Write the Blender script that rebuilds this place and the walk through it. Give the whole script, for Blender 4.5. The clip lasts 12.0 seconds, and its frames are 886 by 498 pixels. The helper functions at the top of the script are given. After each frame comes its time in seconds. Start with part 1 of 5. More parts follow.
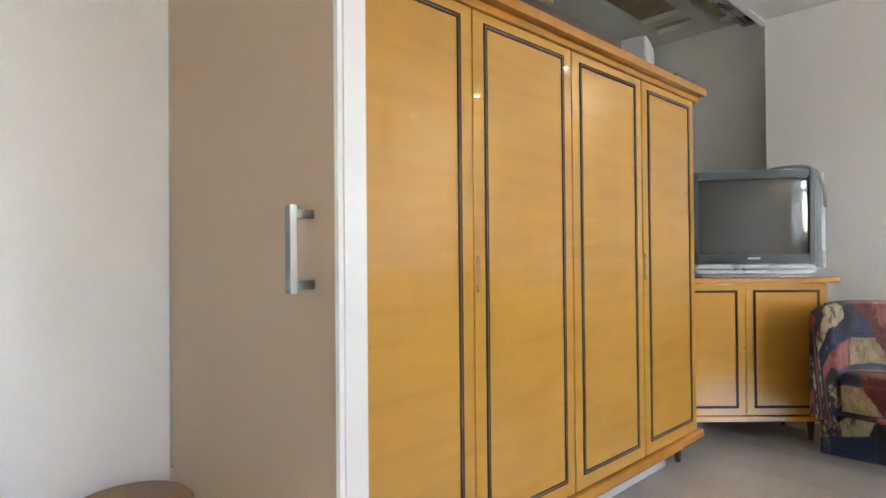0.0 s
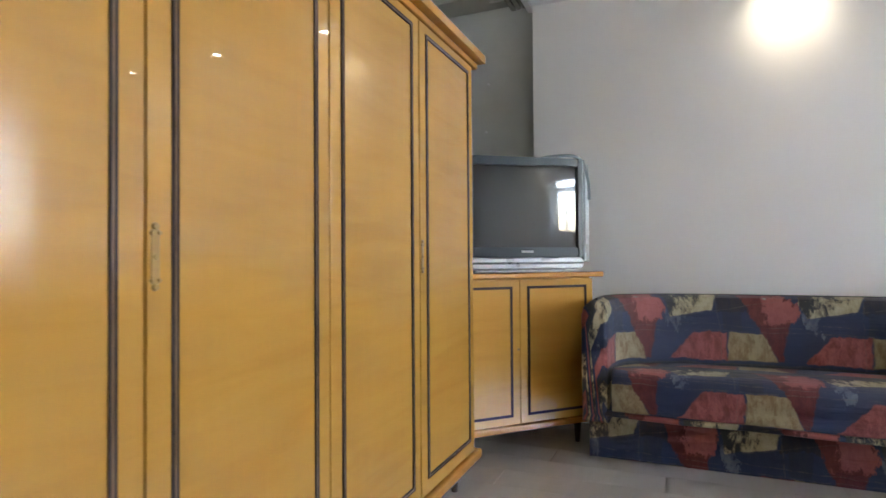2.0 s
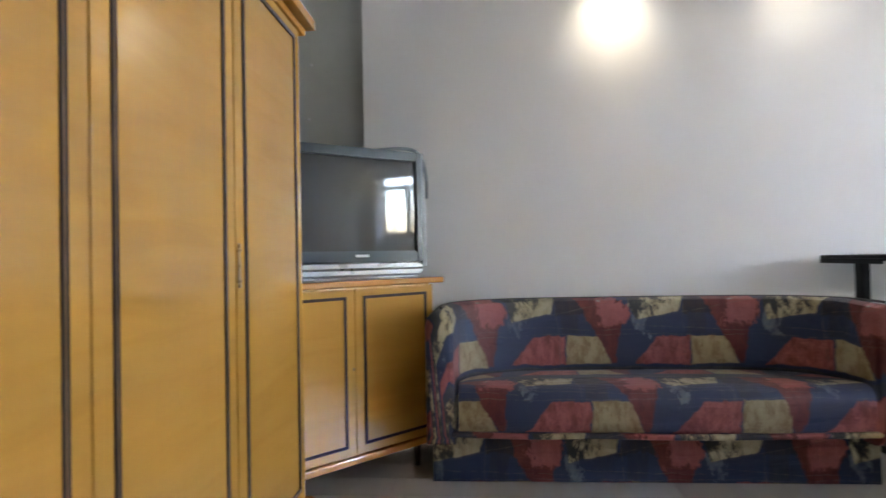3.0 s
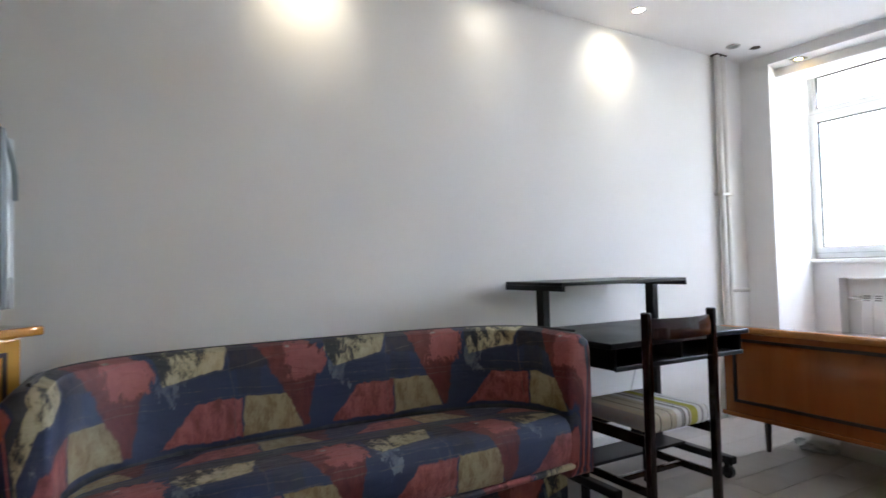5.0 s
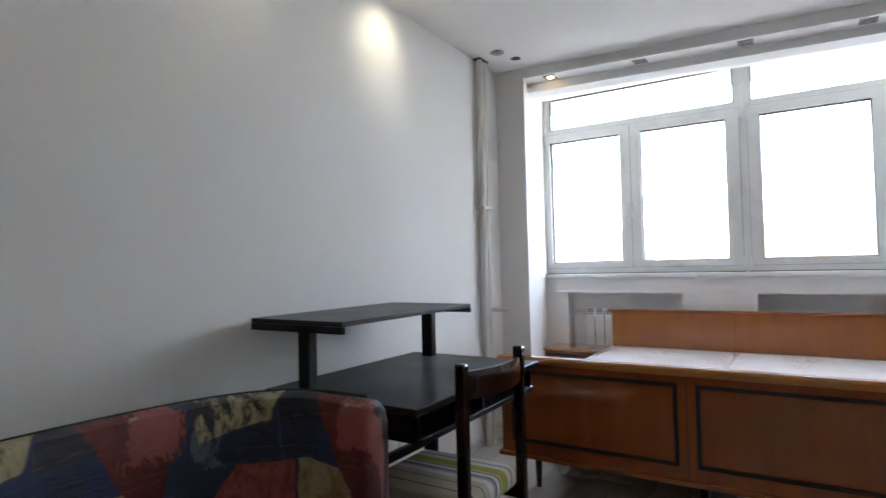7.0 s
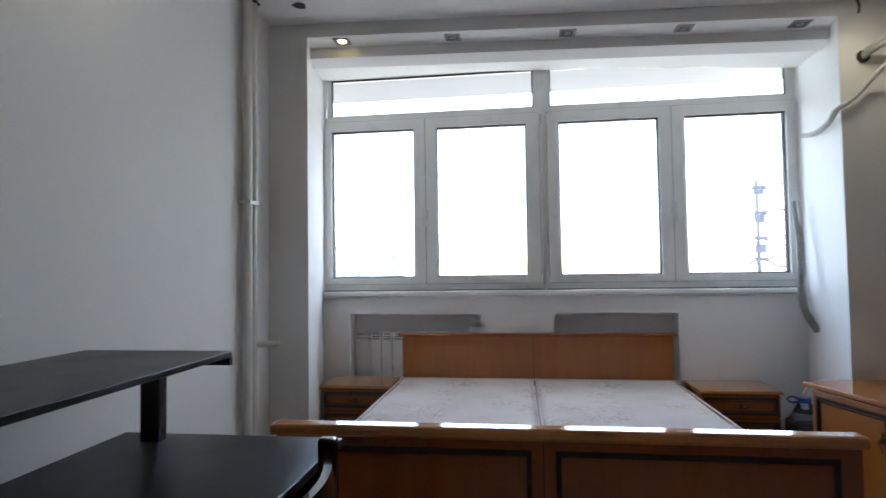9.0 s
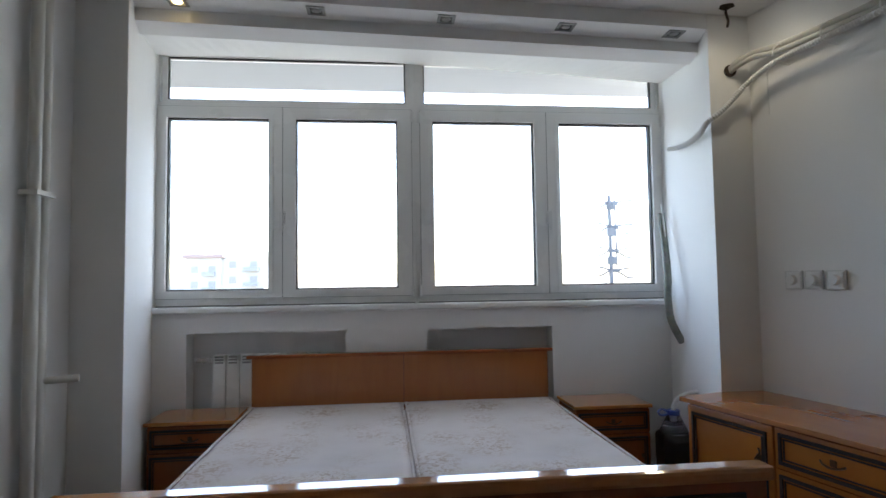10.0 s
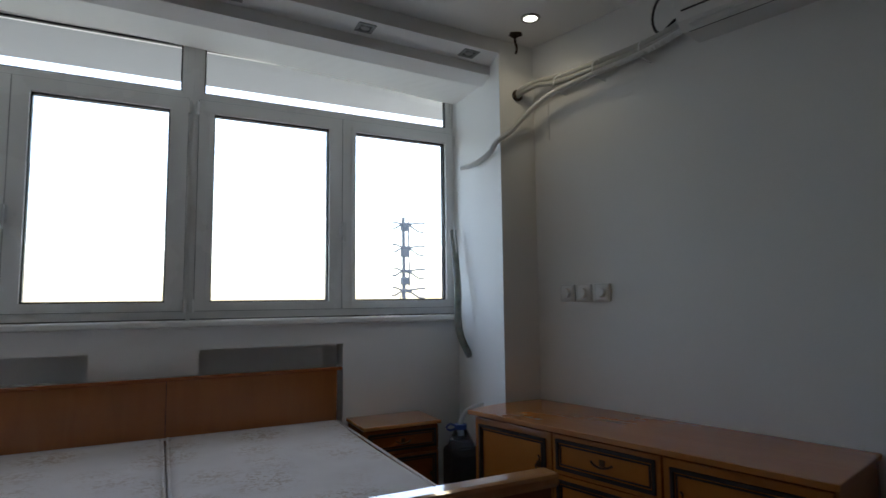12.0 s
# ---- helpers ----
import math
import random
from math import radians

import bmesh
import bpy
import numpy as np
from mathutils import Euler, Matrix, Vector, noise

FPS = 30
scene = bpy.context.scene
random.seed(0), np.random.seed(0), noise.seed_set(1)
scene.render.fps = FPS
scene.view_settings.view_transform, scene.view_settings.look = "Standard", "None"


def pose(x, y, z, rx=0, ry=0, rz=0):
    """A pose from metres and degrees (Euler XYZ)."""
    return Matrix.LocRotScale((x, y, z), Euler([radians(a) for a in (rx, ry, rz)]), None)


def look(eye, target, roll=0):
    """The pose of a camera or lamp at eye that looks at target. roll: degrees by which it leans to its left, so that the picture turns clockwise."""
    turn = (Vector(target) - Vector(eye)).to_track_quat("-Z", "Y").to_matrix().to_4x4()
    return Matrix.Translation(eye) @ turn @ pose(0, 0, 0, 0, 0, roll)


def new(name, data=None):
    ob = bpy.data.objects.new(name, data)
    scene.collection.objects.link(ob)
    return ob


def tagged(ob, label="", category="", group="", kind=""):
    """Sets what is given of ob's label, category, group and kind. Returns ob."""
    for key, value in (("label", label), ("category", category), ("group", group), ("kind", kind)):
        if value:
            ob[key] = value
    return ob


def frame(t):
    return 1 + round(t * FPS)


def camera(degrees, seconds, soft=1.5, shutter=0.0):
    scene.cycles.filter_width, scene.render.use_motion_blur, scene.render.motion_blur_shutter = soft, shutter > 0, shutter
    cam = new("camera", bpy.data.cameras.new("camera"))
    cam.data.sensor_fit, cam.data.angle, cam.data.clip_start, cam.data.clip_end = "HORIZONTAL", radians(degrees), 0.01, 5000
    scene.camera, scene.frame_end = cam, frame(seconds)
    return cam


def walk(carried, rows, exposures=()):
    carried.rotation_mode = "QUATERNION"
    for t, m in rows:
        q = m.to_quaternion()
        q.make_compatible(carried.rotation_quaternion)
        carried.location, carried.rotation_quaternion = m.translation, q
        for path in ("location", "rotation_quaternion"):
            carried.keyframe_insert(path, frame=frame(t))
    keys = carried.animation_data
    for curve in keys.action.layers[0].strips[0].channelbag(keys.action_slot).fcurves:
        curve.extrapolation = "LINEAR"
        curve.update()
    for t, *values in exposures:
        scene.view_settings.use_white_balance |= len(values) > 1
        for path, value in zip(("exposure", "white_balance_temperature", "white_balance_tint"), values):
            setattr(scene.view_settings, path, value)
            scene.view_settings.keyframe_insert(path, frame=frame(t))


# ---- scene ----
cam = camera(76.4, 12.0, shutter=0.3)
PATH = [
    (0, (0.581, -0.01, 1.119), (1.954, 1.444, 1.139), -0.5),
    (0.5, (0.708, 0.098, 1.088), (2.164, 1.468, 1.135), -0.5),
    (1, (0.863, 0.296, 1.121), (2.5, 1.444, 1.152), -0.4),
    (1.5, (0.997, 0.365, 1.071), (2.776, 1.278, 1.097), -0.2),
    (2, (1.204, 0.384, 1.049), (3.046, 1.161, 1.081), -0.4),
    (2.5, (1.375, 0.531, 1.082), (3.309, 1.041, 1.091), -1.0),
    (3, (1.568, 0.592, 1.068), (3.563, 0.726, 1.097), -1.1),
    (3.2, (1.6, 0.632, 1.077), (3.599, 0.552, 1.106), -0.9),
    (4.8, (2.172, 0.563, 1.12), (3.969, -0.313, 1.171), -1.1),
    (5, (2.247, 0.535, 1.125), (3.995, -0.433, 1.192), -1.4),
    (5.5, (2.404, 0.526, 1.15), (3.929, -0.768, 1.207), -1.3),
    (6, (2.623, 0.432, 1.148), (4.031, -0.987, 1.213), -1.4),
    (6.5, (2.84, 0.311, 1.228), (4.109, -1.234, 1.274), -1.4),
    (7, (3.008, 0.17, 1.227), (4.078, -1.519, 1.284), -1.4),
    (7.2, (3.054, 0.123, 1.27), (4.019, -1.629, 1.312), -1.4),
    (8.8, (3.474, -0.611, 1.266), (3.86, -2.573, 1.314), -0.4),
    (9, (3.514, -0.627, 1.263), (3.78, -2.608, 1.34), -0.8),
    (9.5, (3.558, -0.789, 1.258), (3.536, -2.786, 1.351), -0.8),
    (9.9, (3.541, -0.983, 1.263), (3.361, -2.972, 1.371), -0.8),
    (10, (3.542, -1.01, 1.27), (3.332, -2.996, 1.377), -0.8),
    (10.5, (3.504, -1.157, 1.28), (3.135, -3.119, 1.41), -0.8),
    (11, (3.501, -1.24, 1.273), (2.906, -3.143, 1.434), -0.5),
    (11.5, (3.478, -1.256, 1.262), (2.733, -3.104, 1.438), -0.6),
    (12, (3.473, -1.196, 1.22), (2.578, -2.976, 1.399), -0.6),
]
EXPOSURE = [(0, 5.77, 7150, 10), (0.5, 5.77, 7050, 10), (1.3, 5.66, 6800, 10), (2.5, 5.51, 6550, 10), (3.2, 5.43, 6550, 10), (4.8, 5.25, 6450, 9), (5.5, 5.08, 6450, 8), (7, 4.49, 6450, 8), (9, 3.63, 6450, 7), (10.5, 3.06, 6450, 6), (11.3, 2.75, 6450, 5), (12, 2.42, 6450, 5)]
walk(cam, [(t, look(eye, target, roll)) for t, eye, target, roll in PATH], EXPOSURE)

# ---- world and lamps ----
world = bpy.data.worlds.new("sky")
scene.world = world
world.use_nodes = True
wn = world.node_tree
sky = wn.nodes.new("ShaderNodeTexSky")
sky.sky_type = "NISHITA"
sky.sun_disc = False
sky.sun_elevation = radians(62)
sky.sun_rotation = radians(212)
sky.air_density, sky.dust_density = 1.0, 2.0
wn.nodes["Background"].inputs["Strength"].default_value = 0.15
wn.links.new(sky.outputs["Color"], wn.nodes["Background"].inputs["Color"])

sun_data = bpy.data.lights.new("sun", "SUN")
sun_data.energy, sun_data.angle, sun_data.color = 3.5, radians(0.5), (1.0, 0.95, 0.87)
sun = new("sun", sun_data)
sun.matrix_world = look((-10, -16, 35.5), (0, 0, 0))


def spot(x, y, z, watts, cone, blend, colour, tx=0.0, ty=0.0, size=0.03):
    d = bpy.data.lights.new("spot_light", "SPOT")
    d.energy, d.spot_size, d.spot_blend, d.color, d.shadow_soft_size = watts, radians(cone), blend, colour, size
    ob = new("spot_light", d)
    ob.matrix_world = look((x, y, z), (x + tx, y + ty, z - 1))
    return ob


WARM = (1.0, 0.86, 0.62)
CEIL = 2.86


def ceil(x, y):
    """The finished ceiling sinks towards the window and the slanting wall."""
    return 2.63 + 0.018 * (y + 3.54) + 0.03 * (x - 4.86)


# ---- materials ----
def material(name):
    m = bpy.data.materials.new(name)
    m.use_nodes = True
    return m, m.node_tree, m.node_tree.nodes["Principled BSDF"]


def node(nt, kind, **inputs):
    n = nt.nodes.new(kind)
    for key, value in inputs.items():
        n.inputs[key.replace("_", " ")].default_value = value
    return n


def ramp(nt, fac, stops, constant=False):
    r = nt.nodes.new("ShaderNodeValToRGB")
    r.color_ramp.interpolation = "CONSTANT" if constant else "LINEAR"
    while len(r.color_ramp.elements) < len(stops):
        r.color_ramp.elements.new(0.5)
    for e, (p, c) in zip(r.color_ramp.elements, stops):
        e.position, e.color = p, (*c, 1)
    nt.links.new(fac, r.inputs["Fac"])
    return r


def mapped(nt, scale=(1, 1, 1), space="Object"):
    tc = nt.nodes.new("ShaderNodeTexCoord")
    mp = nt.nodes.new("ShaderNodeMapping")
    mp.inputs["Scale"].default_value = scale
    nt.links.new(tc.outputs[space], mp.inputs["Vector"])
    return mp.outputs["Vector"]


def bump(nt, bsdf, height, strength, distance=0.01):
    b = node(nt, "ShaderNodeBump", Strength=strength, Distance=distance)
    nt.links.new(height, b.inputs["Height"])
    nt.links.new(b.outputs["Normal"], bsdf.inputs["Normal"])


def mix(nt, fac, a, b, mode="MIX"):
    n = nt.nodes.new("ShaderNodeMix")
    n.data_type, n.blend_type = "RGBA", mode
    for sock, value in ((n.inputs[0], fac), (n.inputs[6], a), (n.inputs[7], b)):
        if isinstance(value, (int, float)):
            sock.default_value = value
        elif isinstance(value, tuple):
            sock.default_value = (*value, 1)
        else:
            nt.links.new(value, sock)
    return n.outputs[2]


def plain(name, colour, rough=0.5, metal=0.0, grain=60.0, relief=0.05, vary=0.12, coat=0.0, stain=3.0):
    """A surface of one colour with fine grain, a larger drift of tone and a little relief."""
    m, nt, b = material(name)
    v = mapped(nt)
    fine = node(nt, "ShaderNodeTexNoise", Scale=grain, Detail=4.0)
    wide = node(nt, "ShaderNodeTexNoise", Scale=stain, Detail=3.0)
    nt.links.new(v, fine.inputs["Vector"])
    nt.links.new(v, wide.inputs["Vector"])
    lo = tuple(c * (1 - vary) for c in colour)
    hi = tuple(min(1, c * (1 + vary * 0.6)) for c in colour)
    big = ramp(nt, wide.outputs["Fac"], [(0.3, lo), (0.7, hi)])
    nt.links.new(mix(nt, vary * 0.6, big.outputs["Color"], fine.outputs["Color"], "OVERLAY"), b.inputs["Base Color"])
    rr = ramp(nt, wide.outputs["Fac"], [(0.3, (rough * 0.85,) * 3), (0.7, (min(1, rough * 1.15),) * 3)])
    nt.links.new(rr.outputs["Color"], b.inputs["Roughness"])
    b.inputs["Metallic"].default_value = metal
    b.inputs["Coat Weight"].default_value = coat
    if relief:
        bump(nt, b, fine.outputs["Fac"], relief, 0.004)
    return m


def lacquered(name, dark, mid, light, axis="z", rough=0.14, coat=0.6):
    """Lacquered veneer: long grain along one axis, ripples of figure across it, a glossy coat."""
    m, nt, b = material(name)
    long, cross = {"z": ((9, 9, 0.9), (1.2, 1.2, 9)), "x": ((0.9, 9, 9), (9, 1.2, 1.2)), "y": ((9, 0.9, 9), (1.2, 9, 1.2))}[axis]
    g = node(nt, "ShaderNodeTexNoise", Scale=4.0, Detail=6.0, Roughness=0.6, Distortion=0.4)
    f = node(nt, "ShaderNodeTexNoise", Scale=1.6, Detail=3.0, Distortion=0.8)
    w = node(nt, "ShaderNodeTexNoise", Scale=1.1, Detail=2.0)
    nt.links.new(mapped(nt, long), g.inputs["Vector"])
    nt.links.new(mapped(nt, cross), f.inputs["Vector"])
    nt.links.new(mapped(nt), w.inputs["Vector"])
    base = ramp(nt, w.outputs["Fac"], [(0.3, mid), (0.7, light)])
    fig = ramp(nt, f.outputs["Fac"], [(0.32, dark), (0.46, mid), (0.62, light)])
    fine = ramp(nt, g.outputs["Fac"], [(0.35, dark), (0.6, light)])
    c = mix(nt, 0.24, base.outputs["Color"], fig.outputs["Color"])
    c = mix(nt, 0.045, c, fine.outputs["Color"])
    nt.links.new(c, b.inputs["Base Color"])
    b.inputs["Roughness"].default_value = rough
    b.inputs["Coat Weight"].default_value = coat
    b.inputs["Coat Roughness"].default_value = 0.012
    bump(nt, b, w.outputs["Fac"], 0.015, 0.02)
    return m


def glassy(name, rough=0.0, tint=(1, 1, 1)):
    m, nt, b = material(name)
    b.inputs["Base Color"].default_value = (*tint, 1)
    b.inputs["Roughness"].default_value = rough
    b.inputs["Transmission Weight"].default_value = 1.0
    b.inputs["IOR"].default_value = 1.45
    return m


def lit(name, colour, strength):
    m, nt, b = material(name)
    b.inputs["Base Color"].default_value = (*colour, 1)
    b.inputs["Emission Color"].default_value = (*colour, 1)
    b.inputs["Emission Strength"].default_value = strength
    return m


M_WALL = plain("wall_paint", (0.87, 0.865, 0.85), 0.75, grain=180, relief=0.2, vary=0.045, stain=0.9)
M_PARAPET = plain("parapet_paint", (0.87, 0.865, 0.86), 0.75, grain=160, relief=0.12, vary=0.05, stain=1.6)
M_CEIL = plain("ceiling_paint", (0.87, 0.865, 0.86), 0.85, grain=260, relief=0.08, vary=0.03, stain=1.2)
M_BOARD = plain("plasterboard", (0.46, 0.465, 0.425), 0.9, grain=140, relief=0.1, vary=0.08)
M_CAVITY = plain("raw_ceiling_void", (0.34, 0.27, 0.18), 0.95, grain=30, relief=0.4, vary=0.35)
M_FLOOR = lacquered("grey_laminate", (0.37, 0.34, 0.315), (0.45, 0.42, 0.395), (0.52, 0.49, 0.465), "y", 0.32, 0.1)
M_JOINT = plain("floor_underlay", (0.27, 0.25, 0.23), 0.9)
M_PVC = plain("white_pvc", (0.83, 0.83, 0.82), 0.28, grain=90, relief=0.02, vary=0.03)
M_SEAL = plain("black_rubber", (0.02, 0.02, 0.022), 0.6)
M_GLASS = glassy("window_glass")
M_HONEY = lacquered("honey_lacquer", (0.48, 0.215, 0.035), (0.60, 0.305, 0.058), (0.66, 0.36, 0.080), "z", 0.16, 0.8)
M_HONEYX = lacquered("honey_lacquer_along", (0.43, 0.165, 0.024), (0.55, 0.235, 0.040), (0.62, 0.29, 0.058), "x", 0.22, 1.0)
M_INLAY = plain("dark_inlay", (0.042, 0.021, 0.013), 0.65)
M_INLAYB = plain("brown_inlay", (0.20, 0.115, 0.055), 0.4)
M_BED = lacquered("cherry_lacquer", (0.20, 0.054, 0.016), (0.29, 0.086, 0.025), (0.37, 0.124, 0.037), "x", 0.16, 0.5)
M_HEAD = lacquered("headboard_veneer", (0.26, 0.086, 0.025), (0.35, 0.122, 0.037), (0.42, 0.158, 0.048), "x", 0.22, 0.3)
# Paler copy of the cherry lacquer: light on upward faces put into the colour.
M_BEDTOP_LIT = lacquered("cherry_lacquer_lit_top", (0.40, 0.145, 0.04), (0.52, 0.21, 0.06), (0.60, 0.26, 0.08), "x", 0.12, 0.8)
M_CHEST = lacquered("dresser_lacquer", (0.33, 0.105, 0.020), (0.45, 0.155, 0.030), (0.52, 0.195, 0.042), "y", 0.18, 0.35)
M_BLACK = plain("black_laminate", (0.010, 0.010, 0.012), 0.36, grain=300, relief=0.06, vary=0.25)
M_BLACKM = plain("black_metal", (0.012, 0.012, 0.013), 0.35, relief=0.0)
M_CHAIR = lacquered("dark_chair_wood", (0.010, 0.003, 0.0025), (0.017, 0.0055, 0.0045), (0.028, 0.010, 0.007), "z", 0.2, 0.6)
M_LEG = plain("brown_leg_wood", (0.06, 0.03, 0.018), 0.4, coat=0.3)
M_CHROME = plain("satin_steel", (0.48, 0.47, 0.46), 0.28, 1.0, relief=0.0, vary=0.05)
M_BRASS = plain("aged_brass", (0.42, 0.27, 0.10), 0.35, 1.0, relief=0.05, vary=0.25)
M_BRONZE = plain("dark_bronze", (0.13, 0.075, 0.035), 0.4, 1.0, relief=0.05, vary=0.25)
M_TVDARK = plain("tv_grey_plastic", (0.045, 0.062, 0.075), 0.35, relief=0.03)
M_TVSIDE = plain("tv_side_plastic", (0.24, 0.28, 0.31), 0.4, relief=0.05)
M_SCREEN = plain("tv_tube", (0.055, 0.058, 0.054), 0.07, relief=0.0, vary=0.05, coat=1.0)
M_SILVER = plain("silver_plastic", (0.62, 0.65, 0.68), 0.3, 0.3, relief=0.02)
M_LEAF = plain("beige_door_laminate", (0.50, 0.37, 0.25), 0.38, grain=120, relief=0.04, vary=0.06, stain=1.5)
M_LEAFEDGE = plain("white_door_edge", (0.82, 0.82, 0.80), 0.4, relief=0.02, vary=0.03)
M_RAD = plain("white_enamel", (0.80, 0.80, 0.79), 0.3, relief=0.02, vary=0.03)
M_PIPE = plain("painted_pipe", (0.74, 0.72, 0.67), 0.4, grain=40, relief=0.06, vary=0.08)
M_HANDLE = plain("handle_plastic", (0.72, 0.72, 0.71), 0.35, relief=0.0)
M_GAP = plain("shadow_gap_grey", (0.16, 0.16, 0.16), 0.7)
M_WHITEP = plain("white_plastic", (0.78, 0.78, 0.77), 0.35, relief=0.02, vary=0.04)
M_TAPE = plain("dark_taped_wrap", (0.24, 0.25, 0.225), 0.55, grain=50, relief=0.4, vary=0.35, stain=12.0)
M_CABLE = plain("grey_cable_wrap", (0.50, 0.49, 0.46), 0.35, grain=50, relief=0.3, vary=0.2)
M_GREYP = plain("grey_plastic", (0.26, 0.26, 0.255), 0.4)
M_STEELD = plain("dark_brushed_steel", (0.22, 0.215, 0.21), 0.38, 1.0, relief=0.0, vary=0.08)
M_DARKP = plain("dark_plastic", (0.012, 0.012, 0.015), 0.35)
M_BLUEP = plain("blue_plastic", (0.05, 0.10, 0.35), 0.35)
M_RUST = plain("rusty_hole", (0.045, 0.028, 0.02), 0.8)
M_WOODARM = lacquered("stool_wood", (0.12, 0.05, 0.02), (0.22, 0.11, 0.04), (0.34, 0.18, 0.07), "x", 0.3, 0.4)
M_PAPER = plain("white_wrapping", (0.50, 0.50, 0.50), 0.6, grain=15, relief=0.6)
M_BROWNCARD = plain("brown_board", (0.10, 0.07, 0.055), 0.7)
M_PALEWOOD = plain("pale_board", (0.62, 0.48, 0.32), 0.5)
M_BULB = lit("lamp_bulb_warm", (1.0, 0.72, 0.30), 1.2)
M_BULBW = lit("lamp_bulb", (1.0, 0.93, 0.82), 2.5)
M_RENDER = plain("facade_render", (0.58, 0.55, 0.51), 0.9, grain=2, relief=0.0, vary=0.1, stain=0.3)
M_BALCONY = plain("balcony_grey", (0.38, 0.37, 0.36), 0.9, grain=2, relief=0.0)
# Far roofs and panes are bleached: distance haze is mixed into their colours.
M_ROOF = plain("hazed_roof_tiles", (0.42, 0.31, 0.28), 0.9, grain=2, vary=0.2)
M_PANE = plain("hazed_far_pane", (0.40, 0.37, 0.36), 0.95, relief=0.0)
M_GROUND = plain("city_ground", (0.14, 0.135, 0.125), 0.95, grain=0.5, relief=0.0, vary=0.3, stain=0.02)
M_SLAB = plain("concrete_eave", (0.25, 0.265, 0.275), 0.85, grain=40, vary=0.06)
M_GALV = plain("galvanised_steel", (0.10, 0.11, 0.13), 0.6, 0.0)


